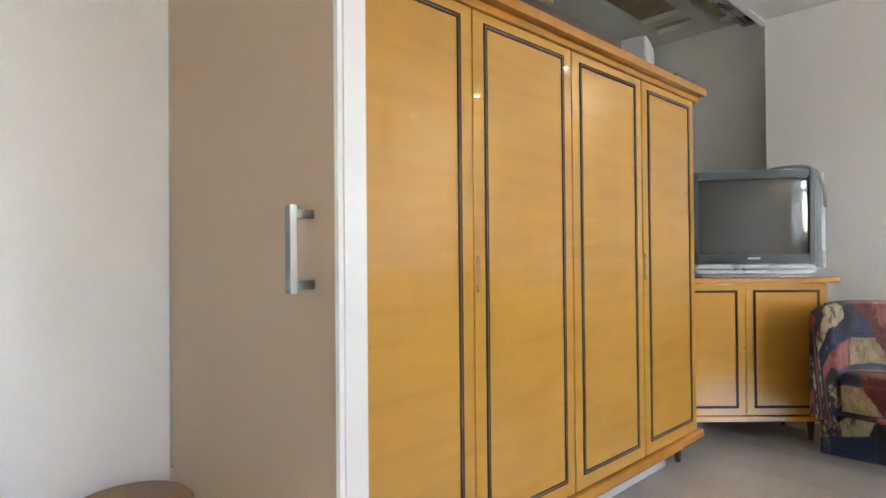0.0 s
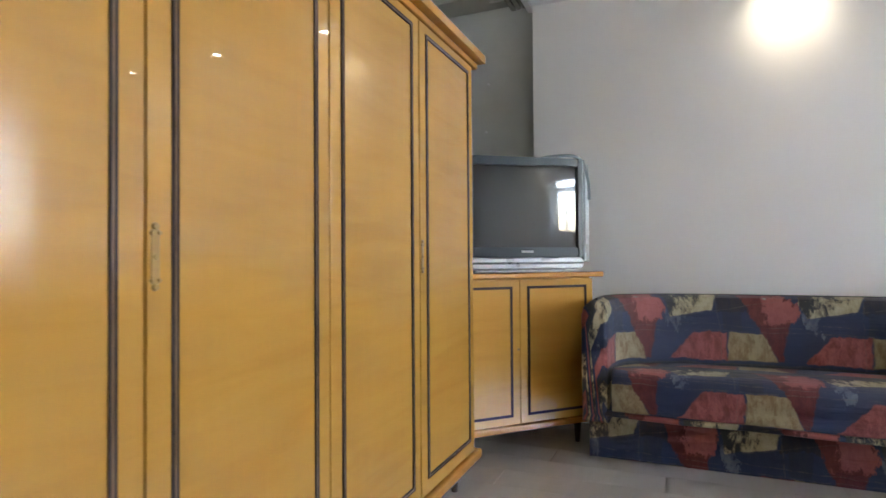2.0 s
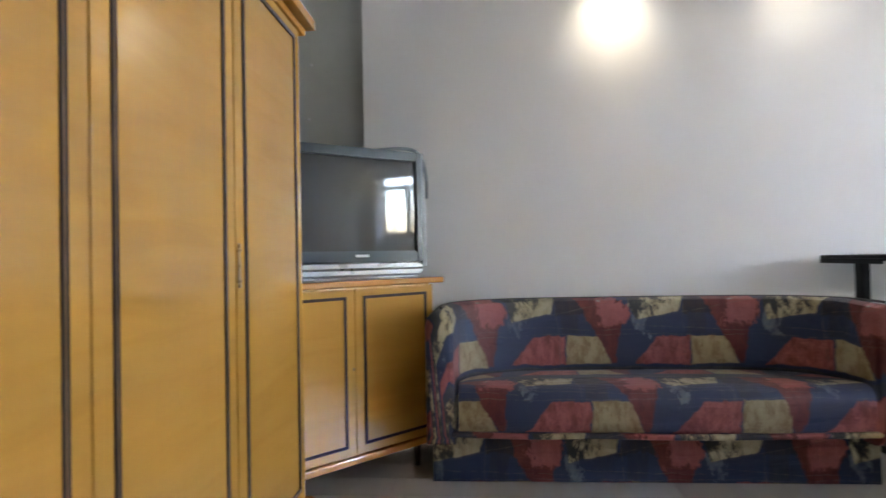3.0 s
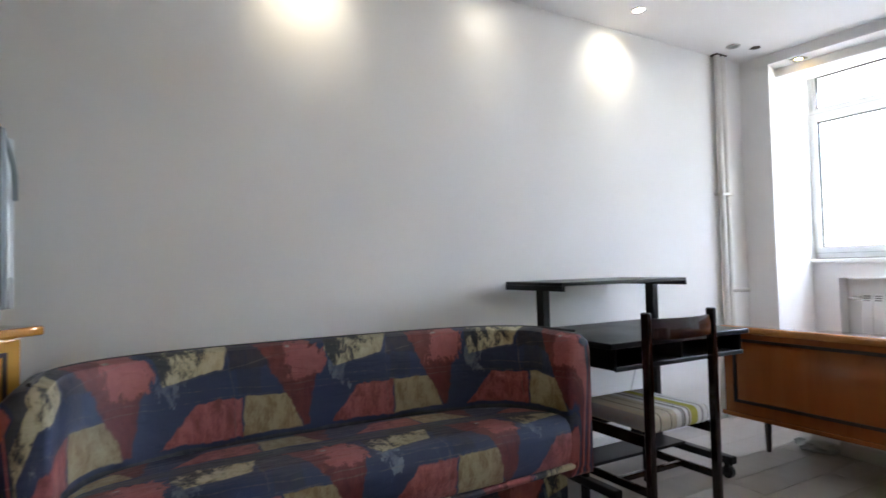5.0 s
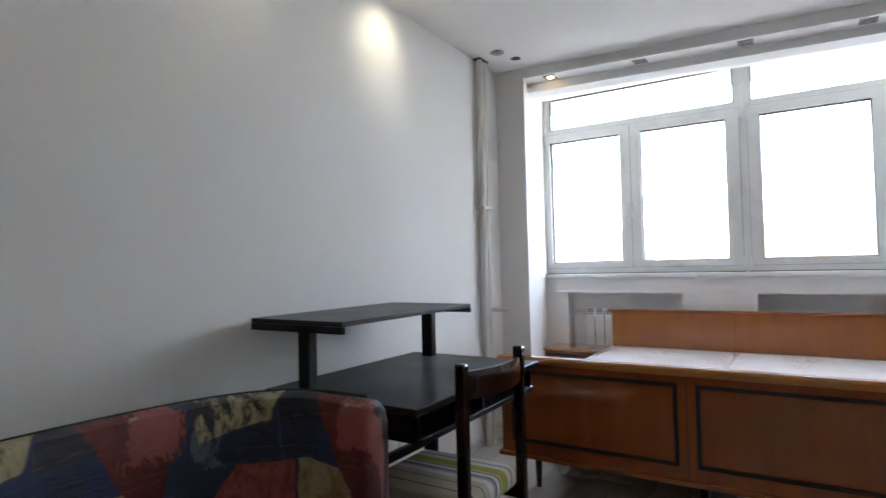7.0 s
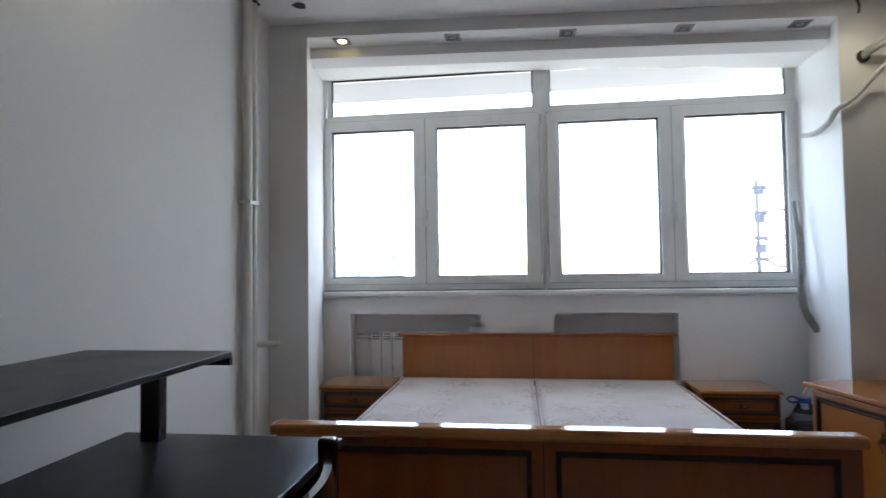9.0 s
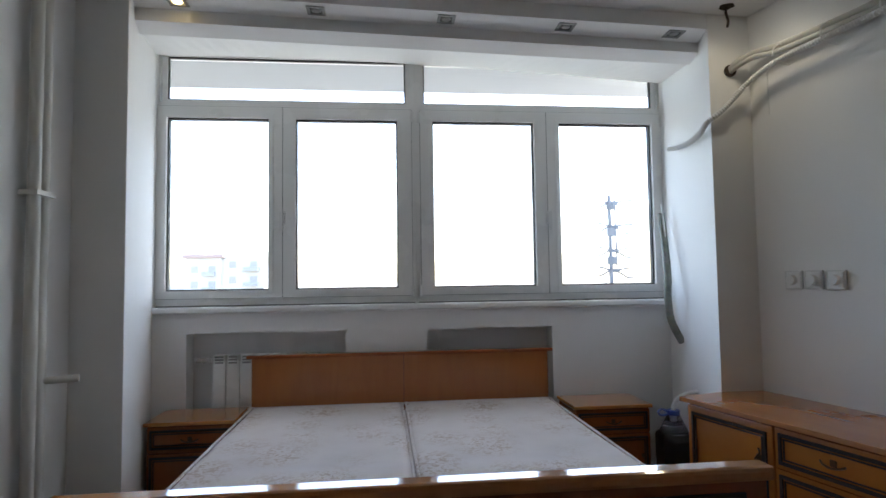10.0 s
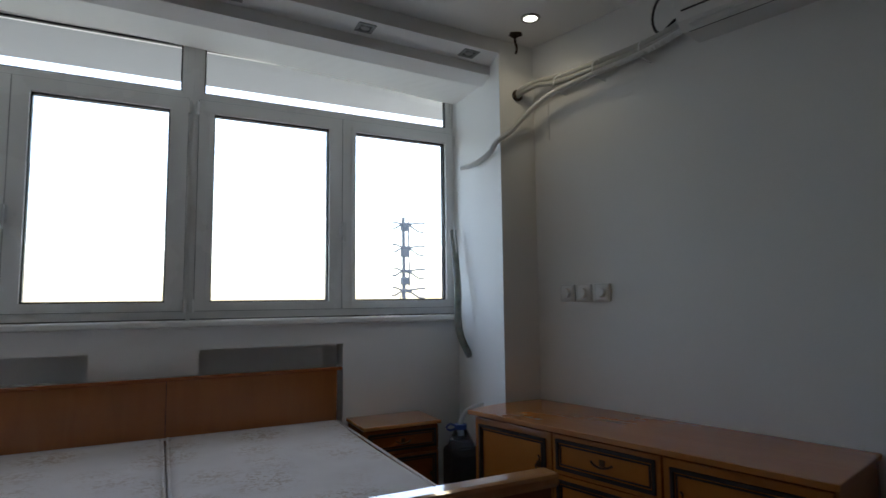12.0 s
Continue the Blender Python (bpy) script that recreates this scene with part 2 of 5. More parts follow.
def patchwork(name):
    """Upholstery: a printed repeat of rose, brick red and dry-brushed straw patches on navy, with thin pale lines."""
    m, nt, b = material(name)
    obj = mapped(nt)

    def math_(op, x, y, z=0.0):
        n = nt.nodes.new("ShaderNodeMath")
        n.operation = op
        for k, value in enumerate((x, y, z)):
            if isinstance(value, (int, float)):
                n.inputs[k].default_value = value
            else:
                nt.links.new(value, n.inputs[k])
        return n.outputs[0]

    def dot(vector, weights):
        n = nt.nodes.new("ShaderNodeVectorMath")
        n.operation = "DOT_PRODUCT"
        n.inputs[1].default_value = weights
        nt.links.new(vector, n.inputs[0])
        return n.outputs["Value"]

    wob = node(nt, "ShaderNodeTexNoise", Scale=6.0, Detail=3.0)
    nt.links.new(obj, wob.inputs["Vector"])
    brush = node(nt, "ShaderNodeTexNoise", Scale=15.0, Detail=8.0, Roughness=0.75, Distortion=0.3)
    nt.links.new(mapped(nt, (1.1, 1.5, 0.7)), brush.inputs["Vector"])
    bf = brush.outputs["Fac"]
    # the printed repeat, laid out along each piece of cloth
    cloth_at = nt.nodes.new("ShaderNodeAttribute")
    cloth_at.attribute_name = "cloth"
    sep = nt.nodes.new("ShaderNodeSeparateXYZ")
    nt.links.new(cloth_at.outputs["Vector"], sep.inputs["Vector"])
    across = math_("ADD", sep.outputs["X"], math_("MULTIPLY", math_("SUBTRACT", wob.outputs["Fac"], 0.5), 0.09))
    up = math_("ADD", sep.outputs["Y"], math_("MULTIPLY_ADD", wob.outputs["Fac"], 0.08, 0.11))
    uv = nt.nodes.new("ShaderNodeCombineXYZ")
    nt.links.new(math_("FRACT", across, 0.0), uv.inputs[0])
    nt.links.new(math_("FRACT", up, 0.0), uv.inputs[1])
    uv.inputs[2].default_value = 1.0
    uv = uv.outputs["Vector"]

    def depth(*sides):
        """How far a place lies inside a patch, given by its sides a*u + b*v + c."""
        d = dot(uv, sides[0])
        for side in sides[1:]:
            d = math_("MINIMUM", d, dot(uv, side))
        return d

    def mask(d, ragged=0.0):
        d = math_("ADD", d, math_("MULTIPLY", math_("SUBTRACT", bf, 0.5), ragged))
        return ramp(nt, d, [(0.0, (0, 0, 0)), (0.012, (1, 1, 1))]).outputs["Color"]

    dry = ramp(nt, bf, [(0.42, (0, 0, 0)), (0.60, (1, 1, 1))]).outputs["Color"]
    sparse = ramp(nt, bf, [(0.58, (0, 0, 0)), (0.66, (1, 1, 1))]).outputs["Color"]
    navy, night, red, rose, straw = (0.018, 0.029, 0.078), (0.012, 0.015, 0.036), (0.105, 0.016, 0.014), (0.34, 0.100, 0.092), (0.34, 0.285, 0.165)
    c = mix(nt, sparse, navy, (0.028, 0.042, 0.098))
    patches = [
        # slate strip between the rows, darker panels of the ground, pale dry strokes
        (depth((0, 1, -0.86)), (0.028, 0.034, 0.052), (0.048, 0.055, 0.075), 0.10),
        (depth((1, 0.0, -0.40), (-1, 0.1, 0.62), (0, 1, -0.60), (0, -1, 0.90)), night, (0.028, 0.022, 0.032), 0.20),
        (depth((1, 0, -0.44), (-1, 0, 0.60), (0, 1, -0.38), (0, -1, 0.62)), (0.014, 0.021, 0.056), (0.022, 0.028, 0.055), 0.02),
        (depth((1, 0.5, -0.26), (-1, 0, 0.12), (0, 1, -0.36), (0, -1, 0.62)), (0.030, 0.046, 0.105), (0.12, 0.15, 0.20), 0.45),
        # lower row: rose beside straw
        (depth((1, -0.60, 0.0), (-1, 0, 0.48), (0, 1, -0.03), (0, -1, 0.36)), rose, (0.17, 0.034, 0.032), 0.10),
        (depth((1, 0, -0.48), (-1, -0.24, 0.85), (0, 1, -0.03), (-0.03, -1, 0.385)), straw, (0.20, 0.135, 0.060), 0.05),
        # upper row: red with a dark tail and a rose cheek, and dry-brushed straw
        (depth((1, 0.346, -0.852), (-1, 0.11, 0.875), (0, 1, -0.04), (0, -1, 0.52)), (0.080, 0.010, 0.014), (0.13, 0.020, 0.020), 0.08),
        (depth((1, 0.346, -0.852), (-1, 0, 0.985), (-1, 0.42, 0.733), (-1, -0.65, 1.453), (0, 1, -0.46), (0, -1, 0.86)), red, (0.16, 0.030, 0.026), 0.12),
        (depth((1, 0, -0.74), (-1, 0, 0.985), (-1, 0.42, 0.733), (-1, -0.65, 1.453), (0, 1, -0.49), (0, -1, 0.85)), rose, (0.28, 0.075, 0.068), 0.42),
        (depth((1, 0, -0.745), (-1, 0, 0.785), (0, 1, -0.76), (0, -1, 0.80)), (0.45, 0.43, 0.40), (0.2, 0.15, 0.13), 0.03),
        (depth((1, 0.2, -0.14), (-1, 0.2, 0.25), (-0.27, 1, -0.522), (0, -1, 0.86)), straw, (0.46, 0.41, 0.27), 0.04),
    ]
    for k, (d, one, two, ragged) in enumerate(patches):
        tone = mix(nt, dry, one, two)
        if k == len(patches) - 1:
            # dark cloth showing through the dry straw strokes
            thin = math_("ADD", bf, dot(uv, (0.55, -0.35, 0.10)))
            tone = mix(nt, ramp(nt, thin, [(0.38, (0, 0, 0)), (0.48, (1, 1, 1))]).outputs["Color"], (0.026, 0.028, 0.034), tone)
        c = mix(nt, mask(d, ragged), c, tone)
    for a in ((-0.27, 1, -0.515), (0.05, 1, -0.47), (0.0, 1, -0.375), (1, 0.05, -0.44)):
        line = ramp(nt, math_("ABSOLUTE", dot(uv, a), 0.0), [(0.0, (1, 1, 1)), (0.007, (0, 0, 0))]).outputs["Color"]
        c = mix(nt, math_("MULTIPLY", math_("MULTIPLY", line, dry), 0.45), c, (0.17, 0.15, 0.13))
    nt.links.new(c, b.inputs["Base Color"])
    b.inputs["Roughness"].default_value = 0.62
    b.inputs["Sheen Weight"].default_value = 0.06
    wv = node(nt, "ShaderNodeTexNoise", Scale=13.0, Detail=5.0, Distortion=0.6)
    nt.links.new(mapped(nt, (2.2, 0.5, 2.2)), wv.inputs["Vector"])
    bump(nt, b, wv.outputs["Fac"], 0.5, 0.015)
    return m


def striped(name):
    """Seat cloth: pale ground with grey, white and lime bands running front to back."""
    m, nt, b = material(name)
    tc = nt.nodes.new("ShaderNodeTexCoord")
    sep = nt.nodes.new("ShaderNodeSeparateXYZ")
    nt.links.new(tc.outputs["Object"], sep.inputs["Vector"])
    add = nt.nodes.new("ShaderNodeMath")
    add.operation = "MULTIPLY_ADD"
    add.inputs[1].default_value, add.inputs[2].default_value = 2.1, 0.5
    nt.links.new(sep.outputs["Y"], add.inputs[0])
    cream, grey, white, lime, dark = (0.50, 0.45, 0.34), (0.33, 0.32, 0.31), (0.66, 0.65, 0.62), (0.38, 0.36, 0.055), (0.10, 0.08, 0.07)
    bands = [(0.0, grey), (0.04, white), (0.09, dark), (0.105, white), (0.17, grey), (0.20, white), (0.26, lime), (0.36, cream), (0.39, dark), (0.405, white), (0.45, dark), (0.465, grey), (0.51, white), (0.58, cream), (0.66, dark), (0.67, cream), (0.81, dark), (0.825, cream), (0.93, grey)]
    r = ramp(nt, add.outputs[0], bands, True)
    wv = node(nt, "ShaderNodeTexNoise", Scale=160.0, Detail=3.0)
    nt.links.new(tc.outputs["Object"], wv.inputs["Vector"])
    nt.links.new(mix(nt, 0.25, r.outputs["Color"], wv.outputs["Color"], "OVERLAY"), b.inputs["Base Color"])
    b.inputs["Roughness"].default_value = 0.85
    bump(nt, b, wv.outputs["Fac"], 0.3, 0.003)
    return m


def damask(name):
    """Mattress ticking: off-white with faint beige sprays and darker sprigs."""
    m, nt, b = material(name)
    v = mapped(nt)
    a = node(nt, "ShaderNodeTexVoronoi", Scale=3.6, Randomness=0.7)
    n1 = node(nt, "ShaderNodeTexNoise", Scale=34.0, Detail=5.0, Roughness=0.7, Distortion=1.2)
    n2 = node(nt, "ShaderNodeTexNoise", Scale=5.0, Detail=2.0)
    n3 = node(nt, "ShaderNodeTexNoise", Scale=260.0, Detail=2.0)
    for n in (a, n1, n2, n3):
        nt.links.new(v, n.inputs["Vector"])
    spray = ramp(nt, a.outputs["Distance"], [(0.30, (1, 1, 1)), (0.62, (0, 0, 0))])
    sprig = ramp(nt, n1.outputs["Fac"], [(0.50, (0, 0, 0)), (0.56, (1, 1, 1))])
    mm = nt.nodes.new("ShaderNodeMath")
    mm.operation = "MULTIPLY"
    nt.links.new(spray.outputs["Color"], mm.inputs[0])
    nt.links.new(sprig.outputs["Color"], mm.inputs[1])
    ground = ramp(nt, n2.outputs["Fac"], [(0.3, (0.69, 0.64, 0.63)), (0.7, (0.76, 0.71, 0.70))])
    nt.links.new(mix(nt, mm.outputs[0], ground.outputs["Color"], (0.53, 0.43, 0.37)), b.inputs["Base Color"])
    b.inputs["Roughness"].default_value = 0.8
    bump(nt, b, n3.outputs["Fac"], 0.15, 0.003)
    return m


for m_ in (M_BLACK, M_BLACKM, M_CHAIR):
    m_.node_tree.nodes["Principled BSDF"].inputs["Specular IOR Level"].default_value = 0.28
M_SOFA = patchwork("patchwork_upholstery")
M_STRIPE = striped("striped_seat_cloth")
M_TICK = damask("floral_ticking")


# ---- building blocks ----
def part(name, bm, mat, parent=None, label="", smooth=False):
    me = bpy.data.meshes.new(name)
    bmesh.ops.recalc_face_normals(bm, faces=bm.faces)
    if smooth:
        for f in bm.faces:
            f.smooth = True
    bm.to_mesh(me)
    bm.free()
    me.materials.append(mat)
    if smooth:
        me.set_sharp_from_angle(angle=radians(40))
    ob = new(name, me)
    if parent:
        ob.parent = parent
    if label:
        tagged(ob, label)
    return ob


def thing(name, m, label, category, group=""):
    ob = new(name)
    ob.empty_display_size = 0.1
    ob.matrix_basis = m
    return tagged(ob, label, category, group)


def add_box(bm, x0, y0, z0, x1, y1, z1):
    return bmesh.ops.create_cube(bm, size=1, matrix=Matrix.LocRotScale(((x0 + x1) / 2, (y0 + y1) / 2, (z0 + z1) / 2), None, (abs(x1 - x0), abs(y1 - y0), abs(z1 - z0))))["verts"]


def box(x0, y0, z0, x1, y1, z1, bevel=0.0, seg=2):
    bm = bmesh.new()
    add_box(bm, x0, y0, z0, x1, y1, z1)
    if bevel:
        bmesh.ops.bevel(bm, geom=list(bm.edges), offset=bevel, segments=seg, affect="EDGES", profile=0.5)
    return bm


def boxes(rows):
    bm = bmesh.new()
    for r in rows:
        add_box(bm, *r)
    return bm


def prism(points, z0, z1, bevel=0.0):
    """An upright prism over a polygon of the plan."""
    bm = bmesh.new()
    lo = [bm.verts.new((x, y, z0)) for x, y in points]
    hi = [bm.verts.new((x, y, z1)) for x, y in points]
    n = len(points)
    bm.faces.new(lo)
    bm.faces.new(hi)
    for i in range(n):
        bm.faces.new((lo[i], lo[(i + 1) % n], hi[(i + 1) % n], hi[i]))
    if bevel:
        bmesh.ops.bevel(bm, geom=list(bm.edges), offset=bevel, segments=2, affect="EDGES", profile=0.5)
    return bm


def rod(a, b, r0, r1=None, sides=14, bm=None):
    """A round bar from a to b, tapering from r0 to r1."""
    bm = bm or bmesh.new()
    a, b = Vector(a), Vector(b)
    m = Matrix.Translation((a + b) / 2) @ (b - a).to_track_quat("Z", "Y").to_matrix().to_4x4()
    bmesh.ops.create_cone(bm, cap_ends=True, segments=sides, radius1=r0, radius2=r0 if r1 is None else r1, depth=(b - a).length, matrix=m)
    return bm


def tube(points, r, sides=10, ridge=0.0, pitch=0.012, step=0.02):
    """A hose along a smooth line through the points; ridge makes it corrugated."""
    pts = [Vector(p) for p in points]
    line = []
    for i in range(len(pts) - 1):
        p0, p1, p2, p3 = pts[max(i - 1, 0)], pts[i], pts[i + 1], pts[min(i + 2, len(pts) - 1)]
        n = max(2, int((p2 - p1).length / step))
        for k in range(n):
            t = k / n
            line.append(0.5 * (2 * p1 + (p2 - p0) * t + (2 * p0 - 5 * p1 + 4 * p2 - p3) * t * t + (3 * p1 - p0 - 3 * p2 + p3) * t**3))
    line.append(pts[-1])
    bm = bmesh.new()
    rings = []
    for i, p in enumerate(line):
        d = (line[min(i + 1, len(line) - 1)] - line[max(i - 1, 0)]).normalized()
        side = d.cross(Vector((0.31, 0.17, 0.94))).normalized()
        up = side.cross(d)
        rr = r + (ridge if i % 2 else -ridge)
        rings.append([bm.verts.new(p + rr * (math.cos(a) * side + math.sin(a) * up)) for a in (2 * math.pi * k / sides for k in range(sides))])
    for a, b in zip(rings, rings[1:]):
        for k in range(sides):
            bm.faces.new((a[k], a[(k + 1) % sides], b[(k + 1) % sides], b[k]))
    bm.faces.new(rings[0])
    bm.faces.new(rings[-1])
    return bm


def strip_frame(x0, z0, x1, z1, w, y0, y1):
    """A flat rectangular band in the xz plane, w wide, from y0 to y1."""
    return boxes([(x0, y0, z0, x0 + w, y1, z1), (x1 - w, y0, z0, x1, y1, z1), (x0 + w, y0, z0, x1 - w, y1, z0 + w), (x0 + w, y0, z1 - w, x1 - w, y1, z1)])


def setting(name, bm, mat, label, category="", parent=None):
    return tagged(part(name, bm, mat, parent), label, category, kind="structure")


# ---- the room's shell ----
# the east wall runs along y at x = 4.86, the west wall leans 14 degrees, the windows look south
EAST, WY = 4.86, -4.6
SL = math.tan(radians(14.2))


def west_x(y):
    return 1.755 - SL * (y + 3.54)


setting("wall_east", box(EAST, -3.54, 0, EAST + 0.2, 1.27, CEIL), M_WALL, "plain off-white painted long wall with lamp scallops", "wall")
setting("wall_alcove", box(EAST + 0.06, 1.27, 0, EAST + 0.26, 3.2, 3.0), M_BOARD, "bare grey plasterboard wall of the dark alcove", "wall")
setting("wall_alcove_back", box(-1.4, 3.2, 0, EAST + 0.26, 3.4, 3.0), M_BOARD, "bare grey plasterboard back wall of the alcove", "wall")
wy1 = -1.7
setting("wall_west", prism([(west_x(-3.54), -3.54), (west_x(wy1), wy1), (west_x(wy1) - 0.2, wy1), (west_x(-3.54) - 0.2, -3.54)], 0, CEIL), M_WALL, "plain off-white painted slanting wall", "wall")
ex1 = west_x(wy1) - 0.2
# The opening is invented and out of view; it lets daylight into the entrance.
setting("wall_entry_south", boxes([(-1.4, wy1 - 0.2, 0, ex1, wy1, 1.1), (-1.4, wy1 - 0.2, 2.2, ex1, wy1, CEIL), (-1.4, wy1 - 0.2, 1.1, -0.40, wy1, 2.2), (-0.12, wy1 - 0.2, 1.1, ex1, wy1, 2.2)]), M_WALL, "plain off-white wall of the entrance with an unseen opening added for light", "wall")
# Unseen opening added here so that sky light reaches the alcove.
setting("wall_entry_west", boxes([(-1.6, wy1 - 0.2, 0, -1.4, 3.4, 1.0), (-1.6, wy1 - 0.2, 2.1, -1.4, 3.4, 3.0), (-1.6, wy1 - 0.2, 1.0, -1.4, 2.2, 2.1), (-1.6, 2.8, 1.0, -1.4, 3.4, 2.1)]), M_WALL, "plain off-white end wall with an unseen opening added to light the alcove", "wall")
setting("wall_north", box(-1.4, 1.6, 0, 1.086, 1.75, CEIL), M_WALL, "plain off-white painted wall behind the open door", "wall")
# piers with splayed reveals
setting("pier_east", prism([(4.64, -3.54), (EAST + 0.2, -3.54), (EAST + 0.2, -4.75), (4.93, -4.75), (4.90, -4.5)], 0, CEIL), M_WALL, "white plastered pier beside the window", "wall")
setting("pier_west", prism([(west_x(-3.54) - 0.2, -3.54), (1.965, -3.54), (1.70, -4.5), (1.68, -4.75), (west_x(-3.54) - 0.2, -4.75)], 0, CEIL), M_WALL, "white plastered pier beside the window", "wall")
# parapet under the windows, with two niches
px0, px1, pf, pb = 1.60, 5.0, -4.5, -4.75
NICHE = ((3.78, 4.705), (2.485, 3.28))
nt_, nb_ = 0.965, 0.12
rows = [(px0, pb, 0, px1, pf - 0.13, 1.086), (px0, pf - 0.13, nt_, px1, pf, 1.086), (px0, pf - 0.13, 0, px1, pf, nb_)]
edges = [px1, NICHE[0][1], NICHE[0][0], NICHE[1][1], NICHE[1][0], px0]
for a, b in ((0, 1), (2, 3), (4, 5)):
    rows.append((edges[b], pf - 0.13, nb_, edges[a], pf, nt_))
parapet = setting("wall_parapet", boxes(rows[:1]), M_PARAPET, "white plastered parapet with two radiator niches", "wall")
for r in rows[1:]:
    part("niche_surround", boxes([r]), M_PARAPET, parapet)
sill = setting("window_sill", box(1.74, -4.60, 1.087, 4.92, -4.455, 1.123, 0.010), M_PVC, "white plastic window sill with a rounded front edge", "window sill")
rng = random.Random(4)
crumbs = bmesh.new()
for k in range(70):
    x = rng.uniform(1.82, 2.45)
    w, d = rng.uniform(0.004, 0.018), rng.uniform(0.003, 0.008)
    add_box(crumbs, x, -4.558, 1.1235, x + w, -4.558 + d, 1.1235 + rng.uniform(0.003, 0.008))
tagged(part("plaster_crumbs", crumbs, M_RUST), "dark crumbled sealant along the window frame", "crumbs", kind="stuff")
# ceilings
bm = prism([(-1.4, -1.9), (1.2, -1.9), (1.5, -3.6), (EAST, -3.6), (EAST, 1.27), (1.086, 1.27), (1.086, 1.6), (-1.4, 1.6)], 0, 0.12)
for v in bm.verts:
    v.co.z += ceil(v.co.x, v.co.y)
setting("ceiling", bm, M_CEIL, "white painted plasterboard ceiling", "ceiling")
setting("ceiling_loggia", box(1.5, -4.75, 2.74, 5.06, -3.62, 2.86), M_CEIL, "white ceiling strip over the window bay", "ceiling")


def sloped(x0, za, x1, zb, y0, y1, top):
    """A boxed-in beam whose underside falls from za at x0 to zb at x1."""
    bm = bmesh.new()
    v = [bm.verts.new(p) for p in ((x0, y0, za), (x1, y0, zb), (x1, y1, zb), (x0, y1, za), (x0, y0, top), (x1, y0, top), (x1, y1, top), (x0, y1, top))]
    for f in ((0, 1, 2, 3), (4, 5, 6, 7), (0, 1, 5, 4), (1, 2, 6, 5), (2, 3, 7, 6), (3, 0, 4, 7)):
        bm.faces.new([v[i] for i in f])
    return bm


BEAM = lambda x: 2.548 - 0.031 * (4.47 - x)
bulkhead = setting("bulkhead", sloped(4.90, BEAM(4.90), 1.72, BEAM(1.72), -3.543, -3.70, 2.80), M_CEIL, "white boxed plasterboard strip with recessed square lamps", "ceiling")
setting("lintel", sloped(4.90, BEAM(4.90) - 0.062, 1.70, BEAM(1.70) - 0.05, -3.70, -3.86, 2.80), M_CEIL, "white plastered beam over the window bay", "ceiling")
# one plastered slope from the beam to the windows, sagging over the western transom
bm = bmesh.new()
lo, hi = [], []
for k in range(41):
    x = 4.94 - 3.28 * k / 40
    lip = 2.664 - 0.10 * max(0.0, (4.05 - x) / 2.3) ** 1.5
    lo.append([bm.verts.new((x, -4.545 + (0.005 * math.sin(9 * x)), lip)), bm.verts.new((x, -3.84, BEAM(x) - 0.045))])
    hi.append([bm.verts.new((x, -4.545, 2.78)), bm.verts.new((x, -3.84, 2.78))])
for k in range(40):
    for q in ((lo[k][0], lo[k + 1][0], lo[k + 1][1], lo[k][1]), (lo[k][0], lo[k + 1][0], hi[k + 1][0], hi[k][0]), (hi[k][0], hi[k + 1][0], hi[k + 1][1], hi[k][1]), (lo[k][1], lo[k + 1][1], hi[k + 1][1], hi[k][1])):
        bm.faces.new(q)
setting("ceiling_bay", bm, M_CEIL, "white plastered slope over the window bay, sagging over the transom", "ceiling")
# unfinished coffered ceiling of the alcove
rows = []
ay0, ay1, az = 1.27, 3.2, 2.77
holes = ((3.88, 1.655, 4.44, 1.96), (4.54, 1.655, 4.70, 1.96), (4.29, 1.44, 4.82, 1.55), (2.35, 1.54, 3.10, 2.35), (1.45, 1.54, 2.05, 2.35))
gx = sorted({-1.4, EAST + 0.06, *(v for h in holes for v in (h[0], h[2]))})
gy = sorted({ay0, ay1, *(v for h in holes for v in (h[1], h[3]))})
for x0, x1 in zip(gx, gx[1:]):
    start = ay0
    for y0, y1 in zip(gy, gy[1:]):
        cx, cy = (x0 + x1) / 2, (y0 + y1) / 2
        if any(h[0] < cx < h[2] and h[1] < cy < h[3] for h in holes):
            if y0 > start:
                rows.append((x0, start, az, x1, y0, az + 0.04))
            start = y1
    rows.append((x0, start, az, x1, ay1, az + 0.04))
setting("ceiling_alcove", boxes(rows), M_BOARD, "unfinished grey plasterboard ceiling with open hatches", "ceiling")
setting("ceiling_void", box(-1.4, ay0, az + 0.04, EAST + 0.06, ay1, az + 0.14), M_CAVITY, "raw brown ceiling above the open hatches", "ceiling")
setting("ceiling_edge", box(1.086, 1.27, 2.70, EAST + 0.06, 1.31, az + 0.2), M_CEIL, "plasterboard edge where the finished ceiling stops", "ceiling")
setting("ceiling_rail", boxes([(1.1, y, 2.725, EAST + 0.05, y + 0.03, 2.77) for y in (1.312, 1.352, 1.392)]), M_CHROME, "bare metal ceiling profiles at the edge of the finished ceiling", "ceiling rail")
for y, z in ((1.62, 1.92), (1.60, 2.25), (1.52, 1.62), (1.86, 2.05)):
    tagged(part("plaster_dab", rod((EAST + 0.0595, y, z), (EAST + 0.056, y, z), 0.009, 0.006, 9), M_PAPER), "small white dab of filler on the grey plasterboard", "filler dab", "filler dabs")
# skirting along the long wall
setting("baseboard", box(EAST - 0.014, -3.54, 0, EAST, 1.25, 0.06, 0.004), M_PVC, "narrow white skirting board", "baseboard")
floor = setting("floor", boxes([(-1.6, -4.75, -0.2, 5.2, 3.4, -0.009)]), M_JOINT, "pale grey wood-look laminate floor", "floor")


